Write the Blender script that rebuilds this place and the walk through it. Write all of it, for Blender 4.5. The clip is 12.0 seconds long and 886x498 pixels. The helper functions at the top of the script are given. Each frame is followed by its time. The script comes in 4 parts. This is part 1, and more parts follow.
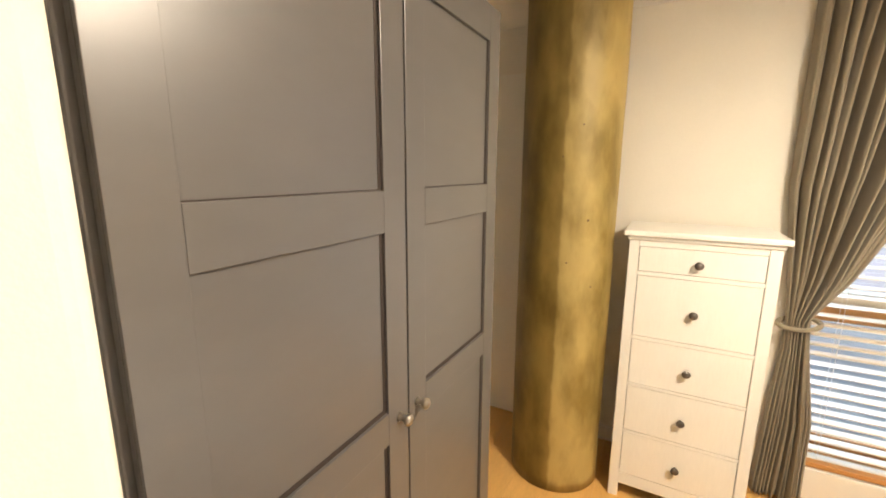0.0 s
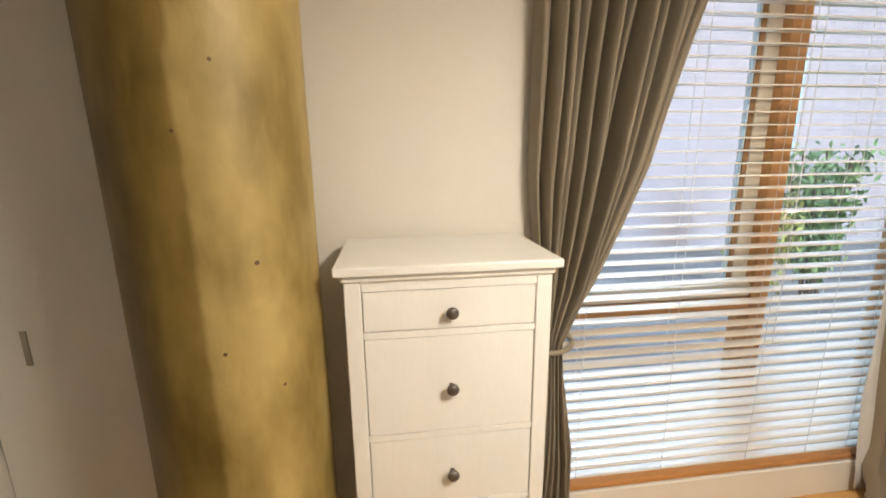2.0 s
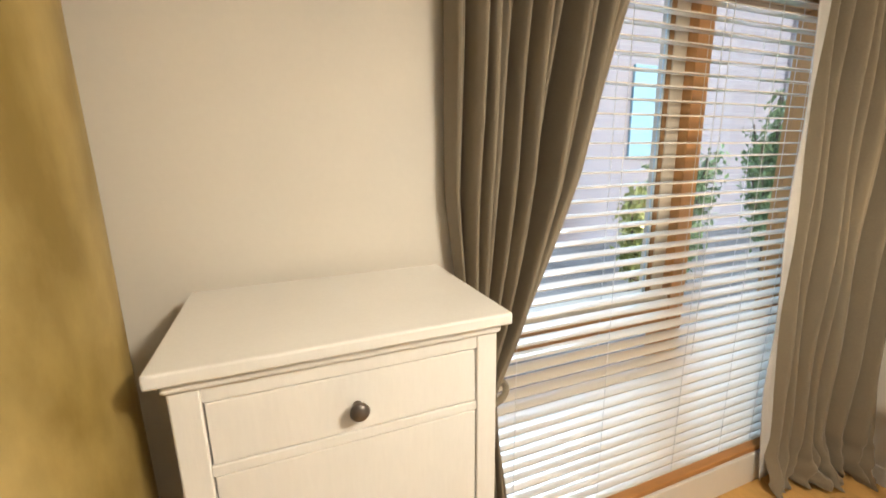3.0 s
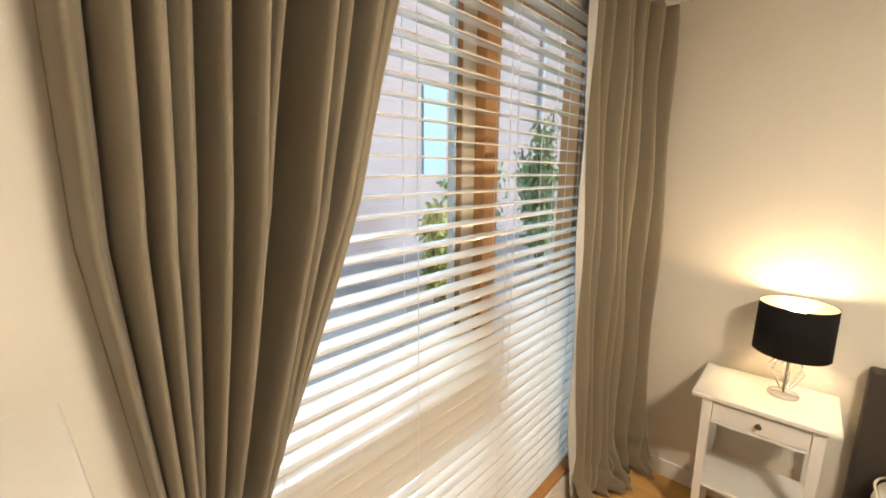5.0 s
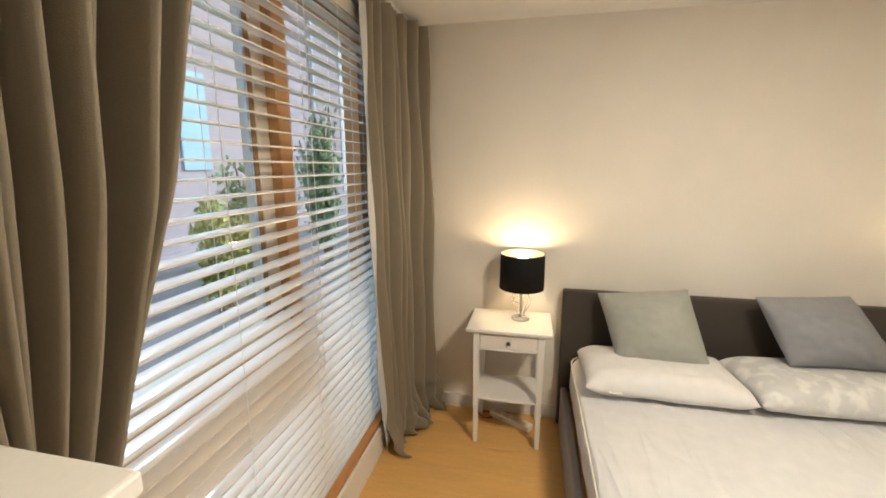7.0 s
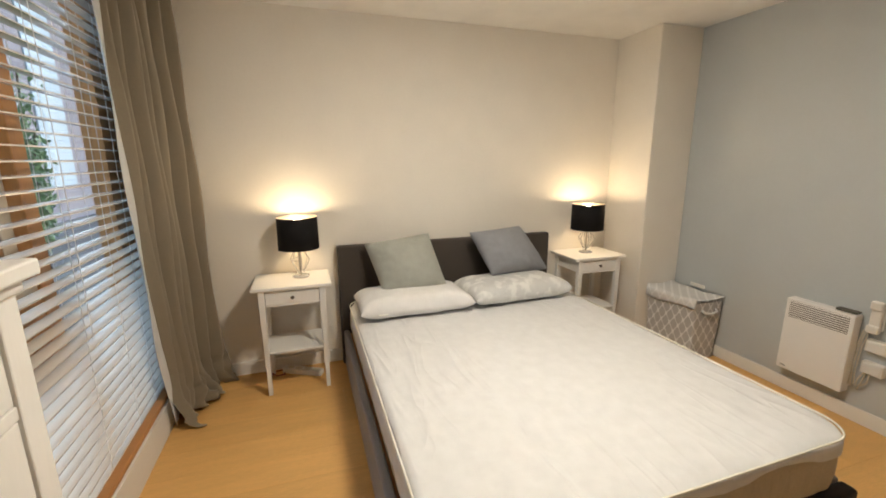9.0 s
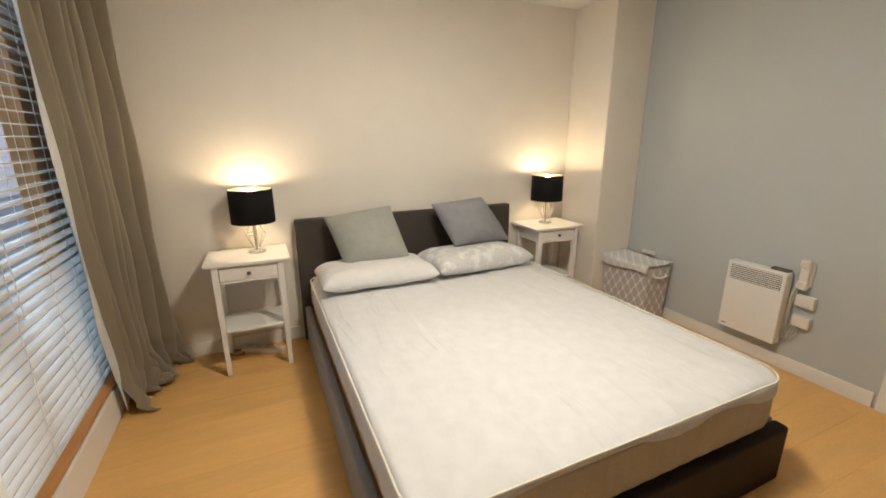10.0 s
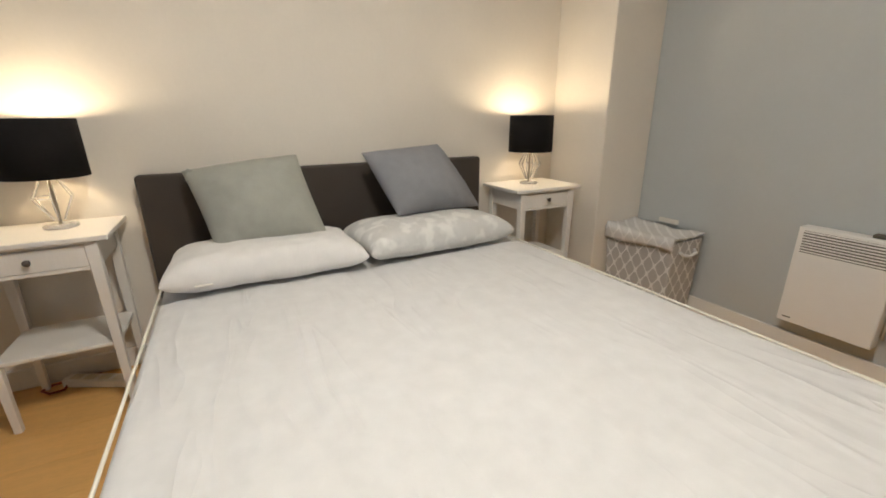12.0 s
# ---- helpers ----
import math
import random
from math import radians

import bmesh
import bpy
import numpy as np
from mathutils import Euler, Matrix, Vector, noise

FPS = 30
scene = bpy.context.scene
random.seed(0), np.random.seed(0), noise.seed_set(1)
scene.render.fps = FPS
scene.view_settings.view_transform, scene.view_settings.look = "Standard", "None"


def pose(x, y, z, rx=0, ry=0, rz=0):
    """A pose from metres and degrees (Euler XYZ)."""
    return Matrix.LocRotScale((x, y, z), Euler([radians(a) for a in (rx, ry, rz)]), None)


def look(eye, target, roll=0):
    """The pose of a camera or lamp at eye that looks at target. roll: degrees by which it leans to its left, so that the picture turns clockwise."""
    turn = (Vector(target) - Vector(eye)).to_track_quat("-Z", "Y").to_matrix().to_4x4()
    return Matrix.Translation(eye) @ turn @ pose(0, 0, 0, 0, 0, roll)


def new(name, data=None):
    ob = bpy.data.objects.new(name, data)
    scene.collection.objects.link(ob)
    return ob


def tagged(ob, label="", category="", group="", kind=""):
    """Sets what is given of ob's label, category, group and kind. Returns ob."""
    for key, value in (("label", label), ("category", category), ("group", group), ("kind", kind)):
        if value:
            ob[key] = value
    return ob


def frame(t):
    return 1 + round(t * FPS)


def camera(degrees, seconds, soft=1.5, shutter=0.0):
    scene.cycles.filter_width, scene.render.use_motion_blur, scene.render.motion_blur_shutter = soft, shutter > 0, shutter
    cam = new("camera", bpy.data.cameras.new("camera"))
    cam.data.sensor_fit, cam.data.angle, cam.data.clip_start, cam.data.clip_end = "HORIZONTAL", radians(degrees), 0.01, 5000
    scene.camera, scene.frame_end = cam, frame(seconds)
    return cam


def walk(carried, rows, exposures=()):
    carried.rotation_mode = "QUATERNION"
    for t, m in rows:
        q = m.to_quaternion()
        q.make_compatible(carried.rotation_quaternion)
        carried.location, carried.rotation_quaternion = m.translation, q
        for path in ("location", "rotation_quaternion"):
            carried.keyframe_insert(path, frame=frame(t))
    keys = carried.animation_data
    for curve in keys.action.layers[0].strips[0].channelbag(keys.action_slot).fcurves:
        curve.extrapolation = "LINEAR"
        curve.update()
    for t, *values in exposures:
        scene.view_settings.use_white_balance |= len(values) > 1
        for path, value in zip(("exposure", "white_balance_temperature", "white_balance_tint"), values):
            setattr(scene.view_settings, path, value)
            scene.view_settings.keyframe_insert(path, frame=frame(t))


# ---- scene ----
cam = camera(94.1, 12.0, soft=1.8)
PATH = [
    (0, (-2.64, -2.343, 1.557), (-3.579, -0.617, 1.187), 0.2),
    (0.5, (-2.722, -2.118, 1.561), (-3.314, -0.249, 1.167), -0.3),
    (1, (-2.755, -1.897, 1.55), (-3.032, 0.044, 1.157), -0.3),
    (1.5, (-2.719, -1.675, 1.556), (-2.729, 0.283, 1.147), -0.6),
    (2, (-2.653, -1.38, 1.562), (-2.404, 0.558, 1.136), -0.7),
    (2.5, (-2.639, -1.162, 1.574), (-2.14, 0.728, 1.151), -0.5),
    (4.3, (-2.377, -0.754, 1.625), (-1.101, 0.723, 1.189), -0.6),
    (4.5, (-2.342, -0.703, 1.601), (-0.978, 0.701, 1.193), -0.0),
    (5, (-2.248, -0.683, 1.595), (-0.782, 0.626, 1.221), 0.4),
    (5.5, (-2.215, -0.673, 1.641), (-0.667, 0.53, 1.248), -0.3),
    (6, (-2.252, -0.657, 1.592), (-0.568, 0.362, 1.236), -0.4),
    (6.5, (-2.34, -0.66, 1.546), (-0.521, 0.086, 1.181), 0.1),
    (7, (-2.466, -0.728, 1.565), (-0.551, -0.318, 1.174), 0.0),
    (7.5, (-2.562, -0.717, 1.532), (-0.599, -0.723, 1.152), 0.1),
    (9.5, (-2.933, -0.758, 1.412), (-1.121, -1.463, 0.944), -0.3),
    (10, (-2.879, -0.736, 1.38), (-1.117, -1.524, 0.858), -0.2),
    (10.5, (-2.757, -0.753, 1.326), (-1.031, -1.6, 0.774), -0.2),
    (11, (-2.515, -0.847, 1.324), (-0.821, -1.737, 0.742), -0.1),
    (11.5, (-2.29, -1.047, 1.263), (-0.611, -1.955, 0.665), -0.2),
    (12, (-2.141, -1.272, 1.078), (-0.447, -2.145, 0.472), -0.5),
]
walk(cam, [(t, look(eye, target, roll)) for t, eye, target, roll in PATH], [(0, 1.85, 6850, 10), (1, 1.75, 6200, 10), (2.5, 1.35, 6400, 10), (4.3, 1.35, 6950, 10), (5.5, 1.3, 6900, 10), (7, 1.05, 6500, 10), (7.5, 0.9, 6400, 10), (9.5, 0.9, 6250, 10), (10.5, 0.95, 6200, 10), (12, 0.75, 5900, 10)])

# ---- world and light ----
world = bpy.data.worlds.new("world")
scene.world = world
world.use_nodes = True
sky = world.node_tree.nodes.new("ShaderNodeTexSky")
sky.sky_type, sky.sun_disc = "NISHITA", False
sky.sun_elevation, sky.sun_rotation = radians(24), radians(150)
back = world.node_tree.nodes["Background"]
back.inputs["Strength"].default_value = 0.15
world.node_tree.links.new(sky.outputs[0], back.inputs["Color"])


def lamp(name, kind, energy, colour, m, angle=0.0, size=0.0, size_y=0.0, radius=0.0):
    data = bpy.data.lights.new(name, kind)
    data.energy, data.color = energy, colour
    if kind == "SUN":
        data.angle = angle
    elif kind == "POINT":
        data.shadow_soft_size = radius
    else:
        data.shape, data.size = ("RECTANGLE" if size_y else "DISK"), size
        if size_y:
            data.size_y = size_y
    ob = new(name, data)
    ob.matrix_world = m
    return ob


lamp("sun", "SUN", 1.5, (0.56, 0.78, 1.0), look((2.5, -4.3, 2.3), (0, 0, 0)), angle=radians(12))
lamp("ceiling_light_glow", "AREA", 7.5, (1.0, 0.89, 0.72), look((-1.75, -1.58, 2.285), (-1.75, -1.58, 0)), size=0.34)
lamp("sky_over_window", "AREA", 100, (0.50, 0.74, 1.0), look((-0.6, 3.7, 4.7), (-1.1, 0.0, 1.0)), size=5.0, size_y=1.4)
BULBS = ((-0.155, -0.692), (-0.175, -2.865))
for bx, by in BULBS:
    lamp("bulb_glow", "POINT", 1.3, (1.0, 0.73, 0.42), pose(bx, by, 1.066), radius=0.028)


# ---- materials ----
def mat(name, colour, rough=0.6, metal=0.0, grain=0.06, scale=30.0, stretch=(1, 1, 1), bump=0.0, bump_scale=120.0, blotch=0.05,
        per_object=0.0, sheen=0.0, spec=0.5, transmission=0.0, coat=0.0):
    """A surface whose colour varies at two scales, with fine relief."""
    m = bpy.data.materials.new(name)
    m.use_nodes = True
    n, l = m.node_tree.nodes, m.node_tree.links
    b = n["Principled BSDF"]
    b.inputs["Roughness"].default_value, b.inputs["Metallic"].default_value = rough, metal
    b.inputs["Specular IOR Level"].default_value = spec
    b.inputs["Transmission Weight"].default_value = transmission
    b.inputs["Sheen Weight"].default_value = sheen
    b.inputs["Coat Weight"].default_value = coat
    co = n.new("ShaderNodeTexCoord")
    mp = n.new("ShaderNodeMapping")
    mp.inputs["Scale"].default_value = stretch
    l.new(co.outputs["Object"], mp.inputs["Vector"])

    def noise_node(s, detail):
        t = n.new("ShaderNodeTexNoise")
        t.inputs["Scale"].default_value, t.inputs["Detail"].default_value = s, detail
        l.new(mp.outputs[0], t.inputs["Vector"])
        return t

    def math_node(op, a, c):
        t = n.new("ShaderNodeMath")
        t.operation = op
        for i, v in enumerate((a, c)):
            if isinstance(v, (int, float)):
                t.inputs[i].default_value = v
            else:
                l.new(v, t.inputs[i])
        return t.outputs[0]

    fine, wide = noise_node(scale, 6), noise_node(scale / 12, 3)
    value = math_node("ADD", math_node("MULTIPLY", math_node("SUBTRACT", fine.outputs["Fac"], 0.5), grain * 4),
                      math_node("MULTIPLY", math_node("SUBTRACT", wide.outputs["Fac"], 0.5), blotch * 4))
    if per_object:
        info = n.new("ShaderNodeObjectInfo")
        value = math_node("ADD", value, math_node("MULTIPLY", math_node("SUBTRACT", info.outputs["Random"], 0.5), per_object * 2))
    hsv = n.new("ShaderNodeHueSaturation")
    hsv.inputs["Color"].default_value = (*colour, 1)
    l.new(math_node("ADD", value, 1.0), hsv.inputs["Value"])
    l.new(hsv.outputs[0], b.inputs["Base Color"])
    l.new(math_node("ADD", math_node("MULTIPLY", math_node("SUBTRACT", wide.outputs["Fac"], 0.5), 0.2), rough), b.inputs["Roughness"])
    if bump:
        bn = n.new("ShaderNodeBump")
        bn.inputs["Strength"].default_value, bn.inputs["Distance"].default_value = bump, 0.003
        l.new(noise_node(bump_scale, 5).outputs["Fac"], bn.inputs["Height"])
        l.new(bn.outputs[0], b.inputs["Normal"])
    return m


M_WALL = mat("cream wall paint", (0.80, 0.755, 0.68), 0.75, grain=0.012, scale=60, bump=0.12, bump_scale=260, blotch=0.02)
M_GREY = mat("blue grey wall paint", (0.51, 0.535, 0.54), 0.72, grain=0.012, scale=60, bump=0.12, bump_scale=260, blotch=0.02)
M_CEIL = mat("white ceiling paint", (0.86, 0.84, 0.80), 0.85, grain=0.01, scale=50, bump=0.1, bump_scale=240)
M_TRIM = mat("white satin trim paint", (0.82, 0.80, 0.76), 0.4, grain=0.01, scale=40, blotch=0.02)
M_WHITE = mat("white stain furniture paint", (0.84, 0.82, 0.78), 0.35, grain=0.02, scale=25, stretch=(6, 6, 1), bump=0.08, bump_scale=60, blotch=0.015)
M_GAP = mat("dark gap", (0.08, 0.07, 0.06), 0.9)
M_PLANK = mat("oak laminate", (0.72, 0.42, 0.14), 0.36, grain=0.09, scale=34, stretch=(9, 0.8, 9), bump=0.05, bump_scale=90, blotch=0.07, per_object=0.03)
M_UNDER = mat("floor underlay", (0.25, 0.15, 0.07), 0.8)
M_OAK = mat("orange varnished window wood", (0.52, 0.25, 0.085), 0.4, grain=0.08, scale=30, stretch=(8, 8, 0.8), bump=0.06)
M_SEAL = mat("brown sash seal", (0.30, 0.16, 0.065), 0.5, grain=0.08)
M_DARKWOOD = mat("dark window seal wood", (0.13, 0.075, 0.035), 0.55, grain=0.08)
M_SASH = mat("pale sash paint", (0.66, 0.58, 0.46), 0.5, grain=0.03)
M_SLAT = mat("white blind slat", (0.80, 0.745, 0.665), 0.2, grain=0.02, scale=20, stretch=(0.6, 5, 5), per_object=0.02, coat=0.8)
M_SLAT.node_tree.nodes["Principled BSDF"].inputs["Coat IOR"].default_value = 1.9
M_CORD = mat("white blind cord", (0.72, 0.70, 0.66), 0.8)
M_CURTAIN = mat("taupe curtain cloth", (0.25, 0.208, 0.148), 0.85, grain=0.06, scale=160, bump=0.25, bump_scale=420, sheen=0.25, blotch=0.04)
M_LINING = mat("pale curtain lining", (0.62, 0.62, 0.62), 0.85, grain=0.03, scale=140, bump=0.2, bump_scale=420)
M_WARD = mat("grey brown wardrobe lacquer", (0.145, 0.137, 0.136), 0.33, metal=0.3, grain=0.0, scale=90, stretch=(1, 1, 3), blotch=0.03)
M_WARD.node_tree.links.remove(M_WARD.node_tree.nodes["Principled BSDF"].inputs["Roughness"].links[0])
M_PANEL_SHADE = mat("painted shade of wardrobe panel recess", (0.035, 0.024, 0.02), 0.6)
M_STEEL = mat("brushed pewter", (0.42, 0.38, 0.33), 0.35, metal=1.0, grain=0.04)
M_KNOB = mat("dark pewter knob", (0.16, 0.14, 0.125), 0.38, metal=0.8, grain=0.05)
M_HEAD = mat("dark taupe upholstery", (0.05, 0.040, 0.033), 0.8, grain=0.12, scale=220, bump=0.35, bump_scale=500, sheen=0.08)
M_RAIL = mat("grey bed fabric", (0.26, 0.25, 0.255), 0.85, grain=0.1, scale=240, bump=0.35, bump_scale=500, sheen=0.2)
M_FOOT = mat("dark brown bed faux leather", (0.018, 0.011, 0.009), 0.6, grain=0.08, bump=0.2, bump_scale=200, spec=0.2)
M_SHEET = mat("white cotton sheet", (0.76, 0.75, 0.74), 0.85, grain=0.01, scale=200, bump=0.12, bump_scale=45, sheen=0.1)
M_BEDSHEET = mat("rumpled bed sheet", (0.67, 0.67, 0.67), 0.85, grain=0.008, scale=200, sheen=0.1)
M_TICK = mat("beige mattress ticking", (0.50, 0.43, 0.33), 0.85, grain=0.06, scale=90, bump=0.3, bump_scale=200)
M_PIPE = mat("cream piping", (0.80, 0.77, 0.67), 0.8)
M_SAGE = mat("sage grey linen", (0.36, 0.37, 0.33), 0.9, grain=0.05, scale=240, bump=0.3, bump_scale=500)
M_SLATE = mat("slate grey linen", (0.26, 0.265, 0.285), 0.9, grain=0.05, scale=240, bump=0.3, bump_scale=500)
M_BLACK = mat("black shade fabric", (0.010, 0.009, 0.009), 0.8, grain=0.1, scale=300, bump=0.2, bump_scale=500, spec=0.2)
M_SILVER = mat("silver shade lining", (0.28, 0.25, 0.21), 0.4, metal=0.6, grain=0.02)
M_HEATER = mat("white heater enamel", (0.86, 0.845, 0.82), 0.38, grain=0.008, blotch=0.015)
M_SLOT = mat("heater slot dark", (0.10, 0.09, 0.07), 0.7)
M_PLASTIC = mat("white plastic", (0.78, 0.75, 0.69), 0.4, grain=0.01)
M_CABLE = mat("cream cable", (0.66, 0.60, 0.48), 0.5)
M_RED = mat("dark red cable", (0.28, 0.05, 0.03), 0.5)
M_RENDER = mat("grey stone paving", (0.20, 0.19, 0.18), 0.85, grain=0.12, scale=8, bump=0.4, bump_scale=30)
M_LEAF = mat("bush leaf", (0.20, 0.30, 0.12), 0.55, grain=0.2, scale=9, blotch=0.2)
M_LEAF2 = mat("yellow green leaf", (0.30, 0.32, 0.08), 0.55, grain=0.2, scale=9, blotch=0.2)
M_BARK = mat("bark", (0.11, 0.075, 0.05), 0.9, grain=0.2)
M_TEAL = mat("turquoise door paint", (0.22, 0.42, 0.52), 0.5, grain=0.03)
M_PALEFRAME = mat("pale blue render", (0.50, 0.60, 0.66), 0.6, grain=0.03)


def emitter(name, colour, strength):
    m = bpy.data.materials.new(name)
    m.use_nodes = True
    b = m.node_tree.nodes["Principled BSDF"]
    b.inputs["Base Color"].default_value = (0.9, 0.85, 0.75, 1)
    b.inputs["Emission Color"].default_value = (*colour, 1)
    b.inputs["Emission Strength"].default_value = strength
    return m


def glass(name, rough=0.0, tint=(0.95, 0.98, 1.0), ior=1.45):
    m = bpy.data.materials.new(name)
    m.use_nodes = True
    b = m.node_tree.nodes["Principled BSDF"]
    b.inputs["Base Color"].default_value = (*tint, 1)
    b.inputs["Transmission Weight"].default_value = 1.0
    b.inputs["Roughness"].default_value, b.inputs["IOR"].default_value = rough, ior
    return m


M_BULB = emitter("warm bulb", (1.0, 0.75, 0.45), 25)
M_OPAL = emitter("opal ceiling diffuser", (1.0, 0.89, 0.72), 36)
M_GLASS = glass("window glass")
M_ACRYLIC = mat("clear acrylic", (0.92, 0.92, 0.9), 0.06, grain=0.0, blotch=0.0, spec=0.9, coat=0.5)
M_ACRYLIC.node_tree.nodes["Principled BSDF"].inputs["Alpha"].default_value = 0.34


def column_concrete():
    """Cast concrete seen in warm light: ochre with long stains, seams and pits."""
    m = mat("ochre concrete", (0.39, 0.295, 0.105), 0.5, grain=0.08, scale=14, stretch=(1, 1, 0.45), bump=0.5, bump_scale=35, blotch=0.13)
    n, l = m.node_tree.nodes, m.node_tree.links
    b = n["Principled BSDF"]
    base = b.inputs["Base Color"].links[0].from_socket
    co = n.new("ShaderNodeTexCoord")
    mp = n.new("ShaderNodeMapping")
    mp.inputs["Scale"].default_value = (3.4, 3.4, 1.5)
    l.new(co.outputs["Object"], mp.inputs[0])
    t = n.new("ShaderNodeTexNoise")
    t.inputs["Scale"].default_value, t.inputs["Detail"].default_value = 1.9, 7
    l.new(mp.outputs[0], t.inputs[0])
    r = n.new("ShaderNodeValToRGB")
    r.color_ramp.elements[0].position, r.color_ramp.elements[0].color = 0.38, (0.58, 0.53, 0.38, 1)
    r.color_ramp.elements[1].position, r.color_ramp.elements[1].color = 0.60, (1.12, 1.1, 1.12, 1)
    l.new(t.outputs["Fac"], r.inputs[0])
    mx = n.new("ShaderNodeMix")
    mx.data_type, mx.blend_type = "RGBA", "MULTIPLY"
    mx.inputs["Factor"].default_value = 1
    l.new(base, mx.inputs["A"])
    l.new(r.outputs[0], mx.inputs["B"])
    # one formwork half has a darker olive skin and uneven joint; its side shade is painted in
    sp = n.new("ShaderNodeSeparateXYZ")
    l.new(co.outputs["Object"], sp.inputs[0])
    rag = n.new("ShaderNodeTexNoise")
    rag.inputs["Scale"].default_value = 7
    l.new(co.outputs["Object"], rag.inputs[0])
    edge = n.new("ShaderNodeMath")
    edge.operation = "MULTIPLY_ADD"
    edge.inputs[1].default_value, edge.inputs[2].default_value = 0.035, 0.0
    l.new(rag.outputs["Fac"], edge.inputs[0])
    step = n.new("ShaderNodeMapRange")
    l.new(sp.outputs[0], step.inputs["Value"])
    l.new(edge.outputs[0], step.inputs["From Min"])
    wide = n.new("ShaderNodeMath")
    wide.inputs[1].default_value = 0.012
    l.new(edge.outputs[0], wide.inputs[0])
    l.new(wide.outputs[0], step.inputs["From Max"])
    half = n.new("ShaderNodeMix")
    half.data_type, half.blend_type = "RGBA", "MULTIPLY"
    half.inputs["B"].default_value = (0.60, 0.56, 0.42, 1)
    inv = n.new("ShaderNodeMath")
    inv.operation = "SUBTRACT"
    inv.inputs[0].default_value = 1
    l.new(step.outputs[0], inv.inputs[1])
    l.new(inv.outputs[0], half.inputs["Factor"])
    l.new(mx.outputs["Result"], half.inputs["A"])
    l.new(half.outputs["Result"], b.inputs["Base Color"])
    return m


M_CONCRETE = column_concrete()


def patterned(name, ground, line, size_u, size_v, width, soft=0.15, round_spots=False):
    """Cloth with a printed diamond lattice (or soft spots) in object space."""
    m = mat(name, ground, 0.9, grain=0.04, scale=200, bump=0.3, bump_scale=450)
    n, l = m.node_tree.nodes, m.node_tree.links
    b = n["Principled BSDF"]
    base = b.inputs["Base Color"].links[0].from_socket
    co = n.new("ShaderNodeTexCoord")
    sp = n.new("ShaderNodeSeparateXYZ")
    l.new(co.outputs["Object"], sp.inputs[0])

    def op(kind, a, c=0.0):
        t = n.new("ShaderNodeMath")
        t.operation = kind
        for i, v in enumerate((a, c)):
            if isinstance(v, (int, float)):
                t.inputs[i].default_value = v
            else:
                l.new(v, t.inputs[i])
        return t.outputs[0]

    if round_spots:
        tex = n.new("ShaderNodeTexNoise")
        tex.inputs["Scale"].default_value, tex.inputs["Detail"].default_value = 1 / size_u, 1.5
        l.new(co.outputs["Object"], tex.inputs[0])
        fac = op("MULTIPLY", op("SUBTRACT", tex.outputs["Fac"], 0.5), 9)
    else:
        u = op("COSINE", op("MULTIPLY", op("ADD", sp.outputs[0], sp.outputs[1]), 2 * math.pi / size_u))
        v = op("COSINE", op("MULTIPLY", sp.outputs[2], 2 * math.pi / size_v))
        fac = op("MULTIPLY", op("SUBTRACT", width, op("ABSOLUTE", op("ADD", u, v))), 1 / soft)
    cl = n.new("ShaderNodeClamp")
    l.new(fac, cl.inputs[0])
    mx = n.new("ShaderNodeMix")
    mx.data_type = "RGBA"
    l.new(cl.outputs[0], mx.inputs["Factor"])
    l.new(base, mx.inputs["A"])
    mx.inputs["B"].default_value = (*line, 1)
    l.new(mx.outputs["Result"], b.inputs["Base Color"])
    return m


M_LATTICE = patterned("grey cloth with white lattice", (0.50, 0.485, 0.475), (0.80, 0.79, 0.775), 0.075, 0.115, 0.36)
M_FLAP = patterned("pale lattice cloth lining", (0.66, 0.65, 0.64), (0.78, 0.77, 0.76), 0.075, 0.115, 0.36)
M_BROCADE = patterned("silver leaf patterned cloth", (0.62, 0.62, 0.61), (0.76, 0.76, 0.74), 0.07, 0.07, 0, round_spots=True)


def brick_material():
    m = bpy.data.materials.new("purple grey brickwork")
    m.use_nodes = True
    n, l = m.node_tree.nodes, m.node_tree.links
    b = n["Principled BSDF"]
    b.inputs["Roughness"].default_value = 0.9
    co = n.new("ShaderNodeTexCoord")
    mp = n.new("ShaderNodeMapping")
    mp.inputs["Rotation"].default_value = (radians(90), 0, 0)
    l.new(co.outputs["Object"], mp.inputs[0])
    t = n.new("ShaderNodeTexBrick")
    t.inputs["Color1"].default_value = (0.345, 0.305, 0.325, 1)
    t.inputs["Color2"].default_value = (0.30, 0.275, 0.30, 1)
    t.inputs["Mortar"].default_value = (0.37, 0.35, 0.36, 1)
    t.inputs["Scale"].default_value = 1.0
    t.inputs["Brick Width"].default_value, t.inputs["Row Height"].default_value = 0.225, 0.075
    t.inputs["Mortar Size"].default_value = 0.006
    l.new(mp.outputs[0], t.inputs["Vector"])
    l.new(t.outputs["Color"], b.inputs["Base Color"])
    bn = n.new("ShaderNodeBump")
    bn.inputs["Strength"].default_value = 0.5
    l.new(t.outputs["Fac"], bn.inputs["Height"])
    bn.invert = True
    l.new(bn.outputs[0], b.inputs["Normal"])
    return m


M_BRICK = brick_material()


